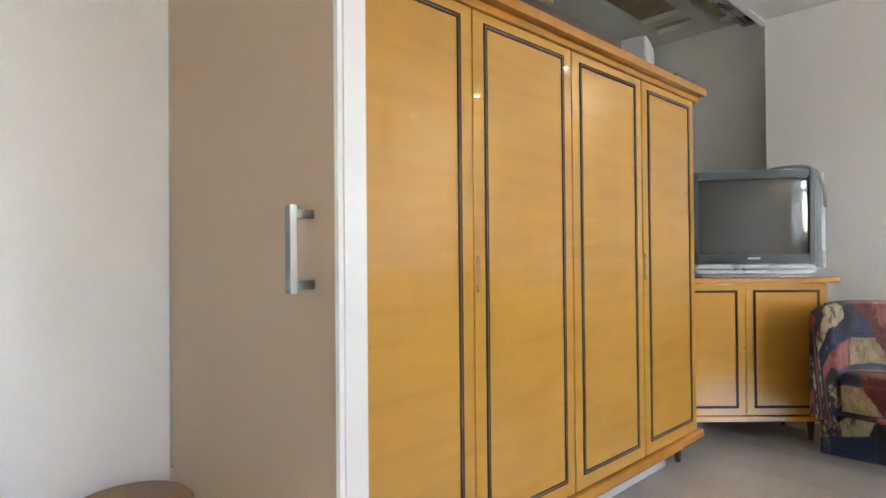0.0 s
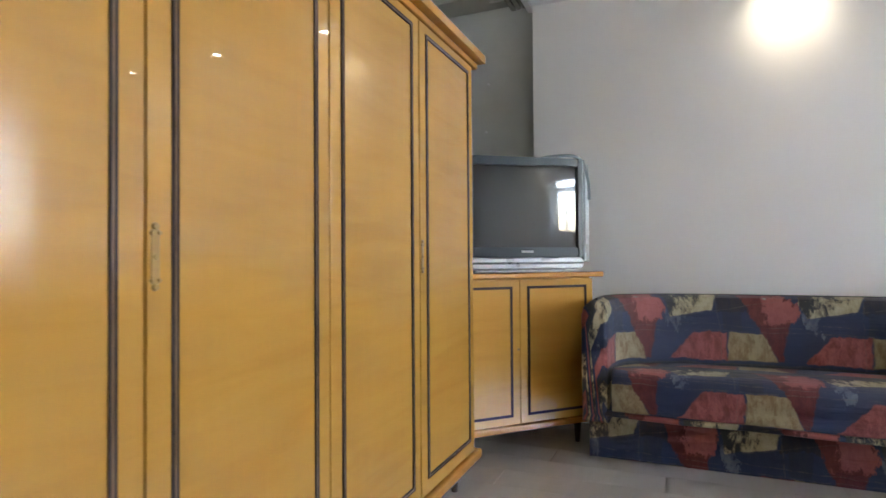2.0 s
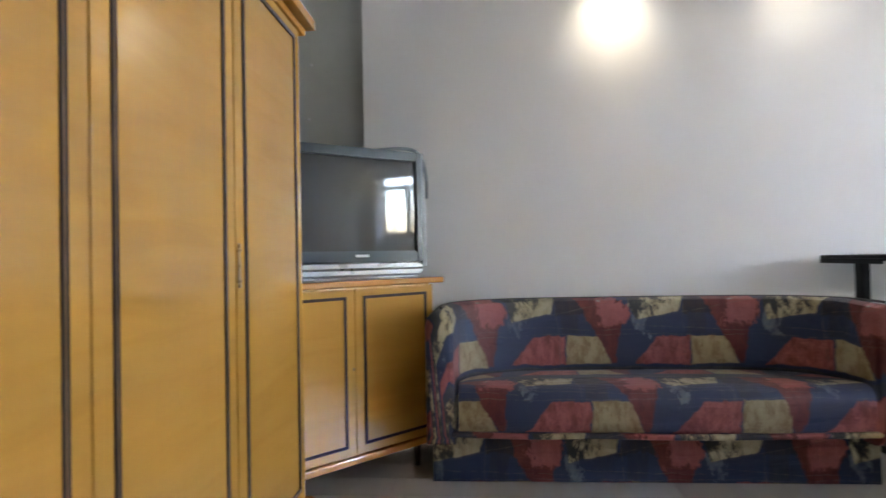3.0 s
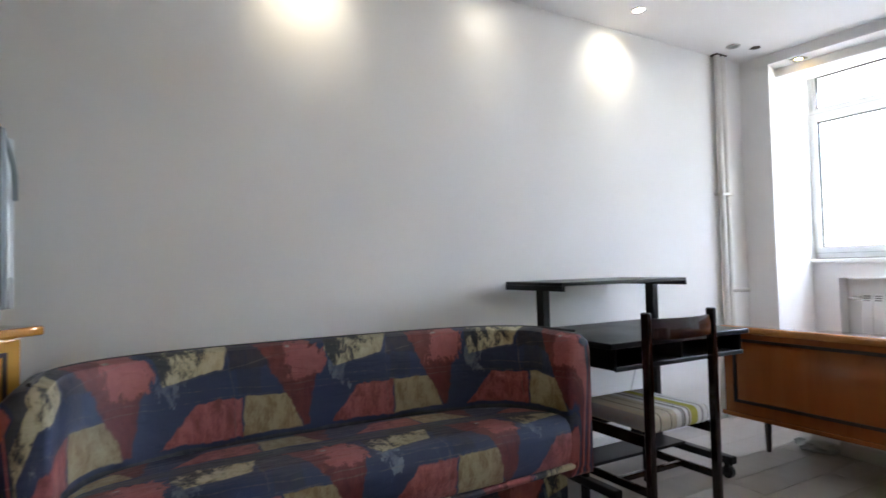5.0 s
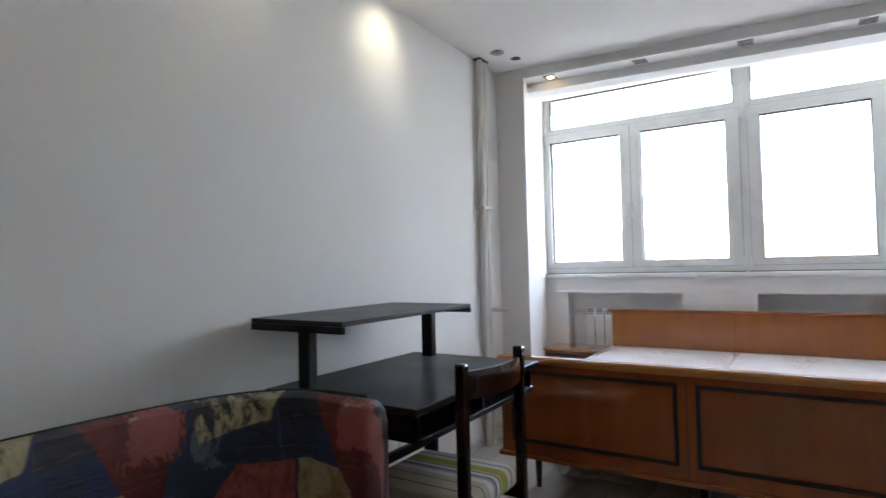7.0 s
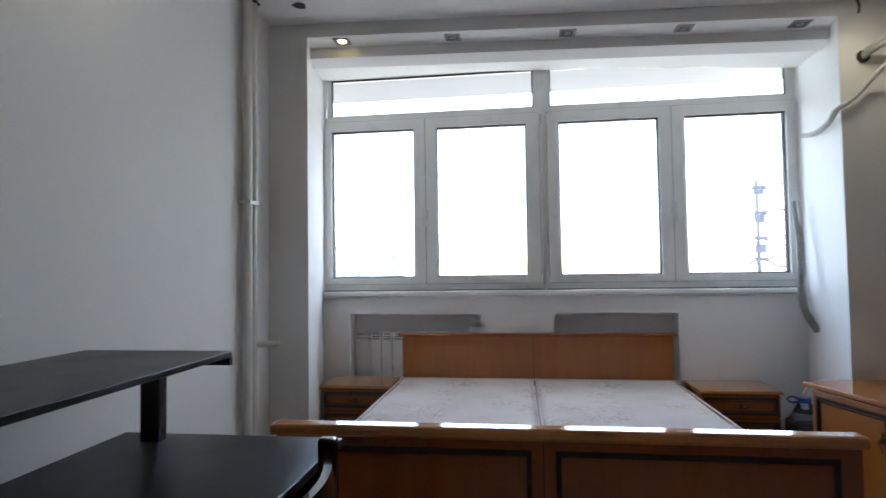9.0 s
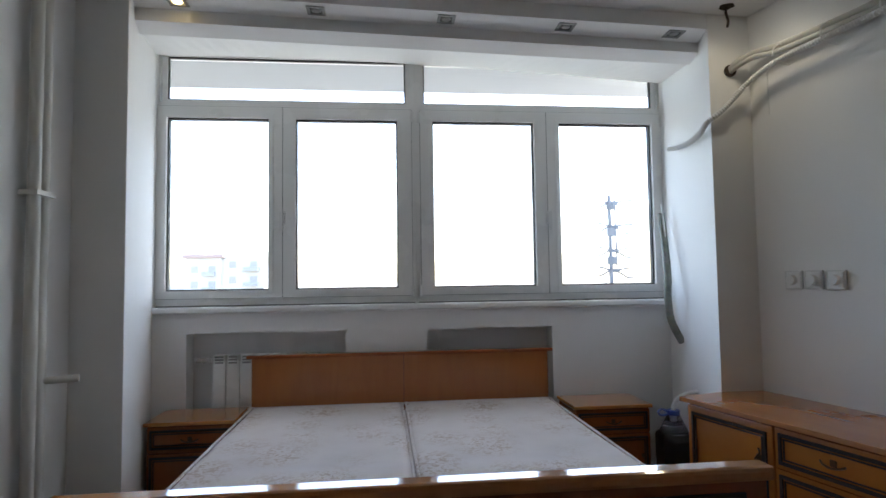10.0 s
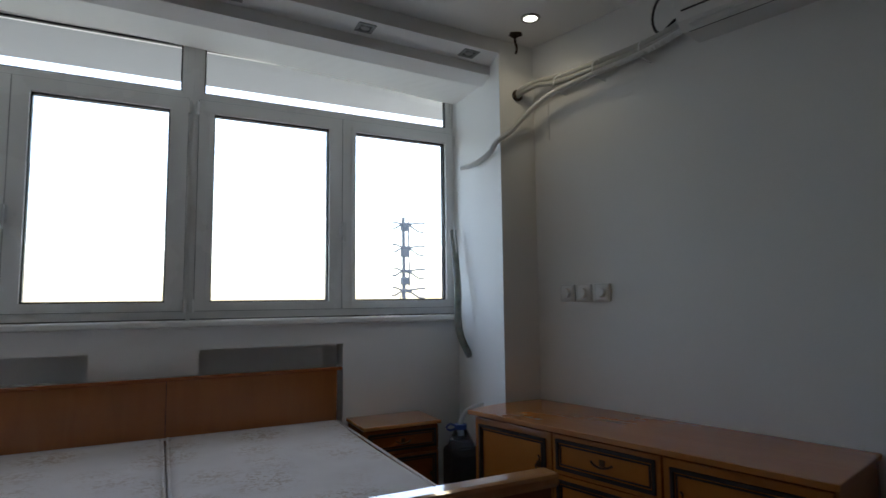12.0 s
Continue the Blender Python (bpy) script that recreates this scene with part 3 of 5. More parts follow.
# ---- windows ----
def window_unit(name, xa, xb, joint, glasses, transom, label):
    """Two sashes under a fixed transom light, from xa to xb."""
    w = tagged(new(name), label, "window", kind="structure")
    y0, y1 = WY - 0.05, WY + 0.035
    a, b_ = xa + 0.035, xb - 0.035
    rows = [(xa, y0, 1.119, xb, y1, 1.175), (xa, y0, 2.67, xb, y1, 2.73), (a, y0, 2.345, b_, y1, 2.385)]
    rows += [(xa, y0, 1.175, xa + 0.035, y1, 2.67), (xb - 0.035, y0, 1.175, xb, y1, 2.67)]
    part("window_frame", boxes(rows), M_PVC, w)
    part("sill_joint", box(xa + 0.01, y1, 1.124, xb - 0.01, y1 + 0.003, 1.130), M_GAP, w, "thin dark joint above the sill")
    g0, g1 = transom
    part("transom_bead", strip_frame(g0 - 0.03, 2.37, g1 + 0.03, 2.70, 0.03, WY - 0.02, WY + 0.02), M_PVC, w)
    part("transom_seal", strip_frame(g0 - 0.001, 2.399, g1 + 0.001, 2.671, 0.009, WY - 0.012, WY + 0.012), M_SEAL, w)
    p = part("pane", box(g0, WY - 0.004, 2.40, g1, WY + 0.004, 2.67), M_GLASS, w)
    p.visible_shadow = False
    for n, (s0, s1, ga, gb) in enumerate(glasses):
        z0, z1 = 1.172, 2.352
        sash = part("sash", boxes([(s0, WY - 0.03, z0, ga, WY + 0.05, z1), (gb, WY - 0.03, z0, s1, WY + 0.05, z1), (ga, WY - 0.03, z0, gb, WY + 0.05, 1.216), (ga, WY - 0.03, 2.285, gb, WY + 0.05, z1)]), M_PVC, w)
        # Grey strip drawn for the shade in the gap around the sash.
        part("rebate_gap", strip_frame(s0 - 0.002, z0 - 0.002, s1 + 0.002, z1 + 0.002, 0.005, WY + 0.03, WY + 0.046), M_GAP, sash, "thin grey strip painted as shade in the sash gap")
        part("bead", strip_frame(ga - 0.022, 1.194, gb + 0.022, 2.307, 0.026, WY + 0.03, WY + 0.058), M_PVC, sash)
        part("seal", strip_frame(ga + 0.002, 1.218, gb - 0.002, 2.283, 0.010, WY - 0.01, WY + 0.034), M_SEAL, sash)
        p = part("pane", box(ga, WY - 0.004, 1.216, gb, WY + 0.004, 2.285), M_GLASS, sash)
        p.visible_shadow = False
    bm = box(joint - 0.017, WY + 0.05, 1.62, joint + 0.017, WY + 0.062, 1.70, 0.005)
    part("handle_plate", bm, M_HANDLE, w)
    rod((joint, WY + 0.06, 1.685), (joint, WY + 0.095, 1.685), 0.009, bm=(b2 := bmesh.new()))
    add_box(b2, joint - 0.01, WY + 0.085, 1.575, joint + 0.01, WY + 0.103, 1.695)
    part("handle", b2, M_HANDLE, w, smooth=False)
    for hx in (xa + 0.02, xb - 0.02):
        for hz in (1.20, 2.30):
            part("hinge", rod((hx, WY + 0.06, hz - 0.035), (hx, WY + 0.06, hz + 0.035), 0.009), M_WHITEP, w, smooth=True)
    return w


window_unit("window_1", 3.335, 4.93, 4.16, ((4.162, 4.92, 4.238, 4.852), (3.36, 4.158, 3.447, 4.085)), (3.395, 4.858), "white plastic double window with a transom light and bright sky behind")
window_unit("window_2", 1.68, 3.3345, 2.48, ((2.482, 3.305, 2.559, 3.230), (1.69, 2.478, 1.760, 2.40)), (1.742, 3.280), "white plastic double window with a transom light, antenna seen behind")


# ---- wardrobe ----
def panel_inlay(x0, z0, x1, z1, y, w=0.016, proud=0.004):
    return strip_frame(x0, z0, x1, z1, w, y - proud, y + 0.004)


def wardrobe():
    t = thing("wardrobe", pose(2.49, 1.275, 0), "tall glossy honey-lacquered four-door wardrobe with dark inlaid panels on short legs", "wardrobe")
    hw = 1.20
    part("body", box(-hw + 0.01, 0.02, 0.13, hw - 0.01, 0.56, 1.94, 0.004), M_HONEY, t)
    part("plinth", box(-hw - 0.015, -0.03, 0.115, hw + 0.015, 0.57, 0.165, 0.012), M_HONEYX, t)
    bm = box(-hw - 0.015, -0.02, 1.935, hw + 0.015, 0.57, 1.965, 0.006)
    add_box(bm, -hw - 0.045, -0.05, 1.968, hw + 0.045, 0.57, 2.005)
    part("cornice", bm, M_HONEYX, t)
    xs = (-1.085, -0.512, 0.062, 0.638)
    for i, x0 in enumerate(xs):
        x1 = x0 + 0.462
        d = part("door", box(x0 - 0.052, -0.012, 0.17, x1 + 0.052, 0.02, 1.93, 0.001), M_HONEY, t)
        part("inlay", panel_inlay(x0, 0.225, x1, 1.895, -0.012, 0.0055), M_INLAY, d, "dark inlaid line")
        part("inlay_core", panel_inlay(x0 + 0.0055, 0.2305, x1 - 0.0055, 1.8895, -0.012, 0.0055, 0.003), M_INLAYB, d, "brown core of the inlaid band")
        part("inlay", panel_inlay(x0 + 0.011, 0.236, x1 - 0.011, 1.884, -0.012, 0.0045), M_INLAY, d, "dark inlaid line")
        if i in (0, 2):
            kx = x1 + 0.075
            bm = box(kx - 0.009, -0.0155, 1.005, kx + 0.009, -0.011, 1.105, 0.002)
            for k, (dx, dz, rr) in enumerate(((0, 0.0, 0.008), (-0.007, 0.012, 0.005), (0.007, 0.012, 0.005), (0, 0.055, 0.007), (-0.007, 0.098, 0.005), (0.007, 0.098, 0.005), (0, 0.11, 0.008))):
                rod((kx + dx, -0.018, 1.0 + dz), (kx + dx, -0.0115, 1.0 + dz), rr * 0.7, rr, 10, bm)
            part("escutcheon", bm, M_BRASS, d, "ornate aged brass key plate")
    for x in (-1.08, 1.08):
        for y in (0.06, 0.50):
            part("leg", rod((x, y, 0), (x, y, 0.12), 0.014, 0.026), M_LEG, t, smooth=True)
    return t


wardrobe()
tagged(part("case", prism([(1.95, 1.33), (3.02, 1.33), (3.14, 1.42), (3.14, 1.70), (1.95, 1.70)], 2.006, 2.125, 0.012), M_BROWNCARD), "flat dark brown case on top of the wardrobe", "case")
tagged(part("pale_board", box(1.95, 1.32, 2.126, 2.46, 1.55, 2.148, 0.004), M_PALEWOOD), "pale wooden board on the dark case", "board")


def wrapped_parcel():
    bm = box(-0.12, -0.12, 0, 0.12, 0.12, 0.20, 0.02, 3)
    bmesh.ops.subdivide_edges(bm, edges=list(bm.edges), cuts=3, use_grid_fill=True)
    for v in bm.verts:
        n = noise.noise_vector(v.co * 16)
        v.co += 0.014 * n * (1 if v.co.z > 0.02 else 0)
    ob = part("wrapped_parcel", bm, M_PAPER)
    ob.matrix_basis = pose(3.33, 1.47, 2.008, 0, 0, 20)
    tagged(ob, "crumpled white wrapped parcel on the wardrobe", "parcel")


wrapped_parcel()
tagged(part("dark_tray", box(3.47, 1.27, 2.007, 3.70, 1.6, 2.055, 0.008), M_BROWNCARD), "low dark tray at the end of the wardrobe top", "tray")
tagged(part("rolled_cloth", rod((2.62, 1.36, 0.03), (3.42, 1.36, 0.03), 0.03), M_PAPER, smooth=True), "rolled pale cloth on the floor under the wardrobe", "cloth")


# ---- corner cabinet and television ----
CA = 136.0


def corner_cabinet():
    t = thing("tv_cabinet", pose(4.49, 0.84, 0, 0, 0, CA), "honey-lacquered two-door cabinet with dark inlay standing across the corner", "cabinet")
    w, d = 0.98, 0.40
    part("body", box(0.012, -d, 0.15, w - 0.012, -0.02, 0.935, 0.003), M_HONEY, t)
    part("top", box(-0.05, -d - 0.005, 0.937, w + 0.02, 0.03, 0.968, 0.008), M_HONEYX, t)
    part("plinth", box(0, -d, 0.125, w, 0.012, 0.158, 0.006), M_HONEYX, t)
    for x0, x1 in ((0.012, 0.4885), (0.4905, 0.968)):
        dr = part("door", box(x0, -0.02, 0.165, x1, 0.004, 0.93, 0.003), M_HONEY, t)
        bm = boxes([])
        for a, b_, c, e, wd in ((x0 + 0.045, 0.205, x1 - 0.045, 0.895, 0.014),):
            for r in ((a, 0.0, b_, a + wd, 0.008, e), (c - wd, 0.0, b_, c, 0.008, e), (a + wd, 0.0, b_, c - wd, 0.008, b_ + wd), (a + wd, 0.0, e - wd, c - wd, 0.008, e)):
                add_box(bm, *r)
        part("inlay", bm, M_INLAY, dr, "dark inlaid band")
    part("keyhole", rod((0.50, 0.0, 0.56), (0.50, 0.008, 0.56), 0.007), M_BRASS, t)
    for x in (0.08, w - 0.08):
        for y in (-0.06, -d + 0.06):
            part("leg", rod((x, y, 0), (x, y, 0.13), 0.013, 0.024), M_LEG, t, smooth=True)


corner_cabinet()


def loft(sections):
    """A closed skin through rounded rectangles: (y, half width, z low, z high)."""
    bm = bmesh.new()
    rings = []
    for y, hw, z0, z1 in sections:
        r = min(0.03, hw * 0.3)
        pts = []
        for cx, cz, a0 in ((hw - r, z1 - r, 0), (-hw + r, z1 - r, 90), (-hw + r, z0 + r, 180), (hw - r, z0 + r, 270)):
            for k in range(4):
                a = radians(a0 + 30 * k)
                pts.append(bm.verts.new((cx + r * math.cos(a), y, cz + r * math.sin(a))))
        rings.append(pts)
    n = len(rings[0])
    for a, b in zip(rings, rings[1:]):
        for k in range(n):
            bm.faces.new((a[k], a[(k + 1) % n], b[(k + 1) % n], b[k]))
    bm.faces.new(rings[0])
    bm.faces.new(rings[-1])
    return bm


def television():
    t = thing("television", pose(4.49, 0.84, 0.969, 0, 0, CA) @ pose(0.40, -0.07, 0, 0, 0, -10) @ Matrix.Diagonal((1, 1, 1.06, 1)), "grey tube television with silver foot and a cable over its back", "television")
    part("base", box(-0.30, -0.22, 0, 0.30, 0.02, 0.012, 0.004), M_SILVER, t, "silver foot")
    part("lower_panel", loft([(-0.1, 0.33, 0.012, 0.07), (0.0, 0.345, 0.013, 0.075), (0.022, 0.33, 0.02, 0.07)]), M_SILVER, t, "silver speaker strip", True)
    bz = boxes([(-0.335, -0.06, 0.075, -0.305, 0.015, 0.60), (0.305, -0.06, 0.075, 0.335, 0.015, 0.60), (-0.305, -0.06, 0.075, 0.305, 0.015, 0.128), (-0.305, -0.06, 0.555, 0.305, 0.015, 0.60)])
    bmesh.ops.bevel(bz, geom=list(bz.edges), offset=0.004, segments=2, affect="EDGES")
    part("bezel", bz, M_TVDARK, t)
    for sx in (-1, 1):
        wing = prism([(sx * 0.336, -0.06), (sx * 0.336, 0.012), (sx * 0.352, 0.004), (sx * 0.437, -0.150), (sx * 0.437, -0.172)], 0.055, 0.597, 0.003)
        part("speaker_wing", wing, M_TVSIDE, t, "pale grey perforated speaker wing")
        part("wing_trim", prism([(sx * 0.438, -0.146), (sx * 0.438, -0.176), (sx * 0.462, -0.176), (sx * 0.462, -0.158)], 0.05, 0.60, 0.003), M_SILVER, t, "pale edge strip")
    scr = bmesh.new()
    bmesh.ops.create_grid(scr, x_segments=16, y_segments=12, size=0.5)
    for v in scr.verts:
        x, z = v.co.x * 0.615, v.co.y * 0.432
        v.co = Vector((x, 0.006 - 0.10 * (x * x + z * z), z + 0.34))
    part("screen", scr, M_SCREEN, t, "dark glossy picture tube", True)
    part("shell", loft([(-0.061, 0.36, 0.06, 0.598), (-0.24, 0.355, 0.06, 0.592), (-0.27, 0.33, 0.07, 0.56), (-0.36, 0.20, 0.10, 0.44)]), M_TVSIDE, t, "pale grey rear shell", True)
    part("badge", box(-0.035, 0.014, 0.10, 0.035, 0.018, 0.112, 0.002), M_SILVER, t, "small silver maker's badge")
    part("cable", tube([(-0.10, -0.15, 0.60), (-0.18, -0.12, 0.625), (-0.32, -0.02, 0.612), (-0.42, -0.09, 0.52), (-0.458, -0.145, 0.40)], 0.009), M_TVSIDE, t, smooth=True)


television()


# ---- sofa ----
def lay_cloth(ob, place):
    """Stores where the print lies on each corner of a mesh: place(index, corner) gives repeats along and up."""
    a = ob.data.attributes.new("cloth", "FLOAT_VECTOR", "POINT")
    for i, v in enumerate(ob.data.vertices):
        a.data[i].vector = (*place(i, v.co), 0.0)


def outline(grow, n=44, y0=-0.182, hl=1.035, xf=4.12, dx=0.56):
    """The tub-shaped plan of the sofa: from one arm's end round the back to the other's."""
    out = []
    for i in range(n + 1):
        a = math.pi * i / n
        c, s = math.cos(a), math.sin(a)
        y = y0 + (hl + grow) * math.copysign(abs(c) ** 0.55, c)
        x = xf + (dx + grow) * abs(s) ** 0.62
        out.append((x, y))
    return out


def sofa():
    t = thing("sofa", pose(0, 0, 0), "curved two-seat tub sofa in navy, brick red and straw patchwork cloth", "sofa")
    # back and arms: a padded band swept round the plan
    prof = [(0.0, 0.22), (0.0, 0.765), (0.012, 0.808), (0.04, 0.834), (0.08, 0.84), (0.115, 0.825), (0.13, 0.79), (0.13, 0.22)]
    bm = bmesh.new()
    rings = []
    n = 44
    curves = [outline(0.13 - off - 0.13, n) for off, _ in prof]
    for i in range(n + 1):
        rise = 0.0 if 3 < i < n - 3 else -0.012 * (4 - min(i, n - i)) / 4
        rings.append([bm.verts.new((*curves[k][i], prof[k][1] + (rise if k not in (0, 7) else 0))) for k in range(len(prof))])
    m = len(prof)
    for a, b in zip(rings, rings[1:]):
        for k in range(m):
            bm.faces.new((a[k], a[(k + 1) % m], b[(k + 1) % m], b[k]))
    for end in (rings[0], rings[-1]):
        mid = sum((v.co for v in end), Vector()) / m
        last = end
        for out, f in ((0.012, 0.96), (0.022, 0.86), (0.028, 0.66)):
            ring = [bm.verts.new((v.co.x - out, mid.y + (v.co.y - mid.y) * f, mid.z + (v.co.z - mid.z) * (1 - (1 - f) * 0.35))) for v in end]
            for k in range(m):
                bm.faces.new((last[k], last[(k + 1) % m], ring[(k + 1) % m], ring[k]))
            last = ring
        bm.faces.new(last)
    inner = [Vector(p) for p in curves[-1]]
    run = [0.0]
    for p, q in zip(inner, inner[1:]):
        run.append(run[-1] + (q - p).length)
    start = next(run[i] for i in range(n + 1) if inner[i].y < 0.50)
    rise = [0.0]
    for p, q in zip(prof, prof[1:]):
        rise.append(rise[-1] + math.hypot(q[0] - p[0], q[1] - p[1]))

    def on_back(i, co):
        if i < (n + 1) * m:
            ring, extra = i // m, 0.0
        else:
            ring = 0 if i < (n + 1) * m + 3 * m else n
            extra = (4.12 - co.x) * (-1 if ring == 0 else 1)
        return (run[ring] + extra - start) / 0.64, 0.705 + (rise[4] - rise[i % m]) / 0.45

    lay_cloth(part("backrest", bm, M_SOFA, t, smooth=True), on_back)
    # seat: a thick cushion with a rolled front, swept from arm to arm
    bm = bmesh.new()
    y0, hl, g = -0.182, 1.035, -0.135
    rings = []
    n = 48
    for i in range(n + 1):
        f = 2 * i / n - 1
        y = y0 + (hl + g) * 0.985 * f
        c = (abs(0.985 * f)) ** (1 / 0.55)
        xb = 4.12 + (0.56 + g) * max(0.02, 1 - c * c) ** 0.31
        lift = 0.010 * math.cos(1.5 * f) + 0.004 * noise.noise(Vector((0, y * 4, 0)))
        out = 0.02 * abs(f) ** 4
        sect = [(4.10, 0.272), (4.072, 0.30), (4.055, 0.36), (4.055, 0.42), (4.066, 0.455), (4.09, 0.474), (4.125, 0.482)]
        sect = [(x + out, z) for x, z in sect]
        xs = sect[-1][0]
        for k in range(1, 7):
            t_ = k / 6
            sect.append((xs + (xb - xs) * t_, 0.482 + lift * math.sin(math.pi * t_) - 0.012 * t_))
        sect.append((xb, 0.272))
        rings.append([bm.verts.new((x, y, z)) for x, z in sect])
    m = len(rings[0])
    for a, b in zip(rings, rings[1:]):
        for k in range(m):
            bm.faces.new((a[k], a[(k + 1) % m], b[(k + 1) % m], b[k]))
    bm.faces.new(rings[0])
    bm.faces.new(rings[-1])
    away = [0.0]
    for p, q in zip(rings[n // 2], rings[n // 2][1:]):
        away.append(away[-1] + (q.co - p.co).length)
    lay_cloth(part("seat", bm, M_SOFA, t, smooth=True), lambda i, co: (0.48 - (co.y - 0.125) / 0.64, -0.15 + away[i % m] / 0.48))
    # base under the seat, a little behind its front
    bm = prism([(4.26, 0.84)] + [(4.26, 0.84 - 2.04 * k / 12) for k in range(1, 13)] + [(4.72, -1.18), (4.76, -0.9), (4.76, 0.55), (4.70, 0.83)], 0.0, 0.272)
    lay_cloth(part("base", bm, M_SOFA, t), lambda i, co: (0.05 - (co.y - 0.186) / 0.64 - (co.x - 4.26) / 0.64, 0.20 + co.z / 0.5))
    part("piping", tube([(x, y, 0.838) for x, y in outline(-0.075, 22)], 0.006, 8), M_DARKP, t, "dark piping along the top edge", True)
    flange = tube([(4.11, 0.78, 0.272), (4.088, 0.4, 0.268), (4.086, 0.1, 0.272), (4.086, -0.3, 0.266), (4.088, -0.75, 0.271), (4.11, -1.14, 0.272)], 0.014)
    lay_cloth(part("piping", flange, M_SOFA, t, smooth=True), lambda i, co: (0.42 - (co.y - 0.125) / 0.64, 0.84 + co.z / 0.4))
    return t


sofa()


# ---- desk and chair ----
def desk():
    t = thing("desk", pose(4.37, -1.77, 0), "black laminate desk with raised shelf on castors", "desk")
    part("desktop", box(-0.335, -0.475, 0.752, 0.36, 0.50, 0.778, 0.004), M_BLACK, t)
    part("compartment", boxes([(-0.31, -0.425, 0.655, 0.30, 0.46, 0.668), (-0.31, 0.445, 0.668, 0.30, 0.46, 0.752), (-0.31, -0.44, 0.655, 0.30, -0.425, 0.752), (0.285, -0.425, 0.668, 0.30, 0.445, 0.752), (-0.305, 0.0, 0.668, 0.285, 0.014, 0.752)]), M_BLACK, t)
    part("edge_strip", box(-0.322, -0.44, 0.650, -0.311, 0.46, 0.672, 0.003), M_BLACK, t)
    sh = part("shelf", box(-0.03, -0.40, 1.022, 0.44, 0.495, 1.040, 0.003), M_BLACK, t)
    part("shelf_lip", boxes([(-0.03, -0.40, 1.000, 0.44, -0.385, 1.022), (-0.03, 0.48, 0.996, 0.44, 0.495, 1.022), (0.43, -0.385, 1.0, 0.44, 0.48, 1.022)]), M_BLACK, sh)
    for y in (-0.405, 0.415):
        part("post", box(0.19, y - 0.022, 0.08, 0.25, y + 0.022, 1.003, 0.006), M_BLACKM, t)
        part("foot", box(-0.27, y - 0.025, 0.075, 0.40, y + 0.025, 0.115, 0.008), M_BLACKM, t)
        for x in (-0.235, 0.365):
            c = part("castor", rod((x - 0.0, y - 0.014, 0.031), (x, y + 0.014, 0.031), 0.031, sides=20), M_DARKP, t, smooth=True)
            part("castor_fork", boxes([(x - 0.012, y - 0.018, 0.03, x + 0.012, y - 0.0145, 0.077), (x - 0.012, y + 0.0145, 0.03, x + 0.012, y + 0.018, 0.077), (x - 0.012, y - 0.018, 0.064, x + 0.012, y + 0.018, 0.077)]), M_BLACKM, c)
    part("crossbar", box(0.205, -0.383, 0.35, 0.235, 0.393, 0.39, 0.004), M_BLACKM, t)
    part("lower_shelf", box(0.0, -0.378, 0.118, 0.19, 0.388, 0.134, 0.004), M_BLACK, t)
    return t


desk()


def chair():
    t = thing("dining_chair", pose(3.92, -1.5725, 0) @ Matrix.Diagonal((1, 0.904, 1, 1)), "dark-stained wooden dining chair with a striped padded seat", "chair")
    for y in (-0.235, 0.235):
        part("leg", box(-0.02, y - 0.016, 0, 0.02, y + 0.016, 0.915, 0.007), M_CHAIR, t, "tall rear leg rising to the back")
        part("leg", box(0.38, y - 0.016, 0, 0.418, y + 0.016, 0.40, 0.006), M_CHAIR, t)
        part("side_rail", box(0.02, y - 0.011, 0.345, 0.38, y + 0.011, 0.395, 0.004), M_CHAIR, t)
        part("stretcher", box(0.02, y - 0.010, 0.14, 0.38, y + 0.010, 0.175, 0.004), M_CHAIR, t)
    part("stretcher", box(0.18, -0.225, 0.145, 0.205, 0.225, 0.17, 0.004), M_CHAIR, t)
    part("front_rail", box(0.385, -0.22, 0.345, 0.41, 0.22, 0.395, 0.004), M_CHAIR, t)
    bm = bmesh.new()
    rings = []
    for k in range(13):
        f = k / 12
        y = -0.222 + 0.444 * f
        dip = 0.05 * (1 - (2 * f - 1) ** 2)
        rings.append([bm.verts.new(p) for p in ((-0.012 - dip, y, 0.80), (0.010 - dip, y, 0.80), (0.012 - dip, y, 0.845), (0.008 - dip, y, 0.888), (-0.008 - dip, y, 0.888), (-0.014 - dip, y, 0.845))])
    for a, b in zip(rings, rings[1:]):
        for k in range(6):
            bm.faces.new((a[k], a[(k + 1) % 6], b[(k + 1) % 6], b[k]))
    bm.faces.new(rings[0])
    bm.faces.new(rings[-1])
    part("backrest", bm, M_CHAIR, t, smooth=True)
    bm = box(0.005, -0.215, 0.395, 0.43, 0.215, 0.475, 0.03, 4)
    for v in bm.verts:
        if v.co.z > 0.45:
            v.co.z += 0.014 * (1 - (v.co.y / 0.215) ** 2)
    part("seat", bm, M_STRIPE, t, "padded seat in cream, grey and lime striped cloth", True)


chair()


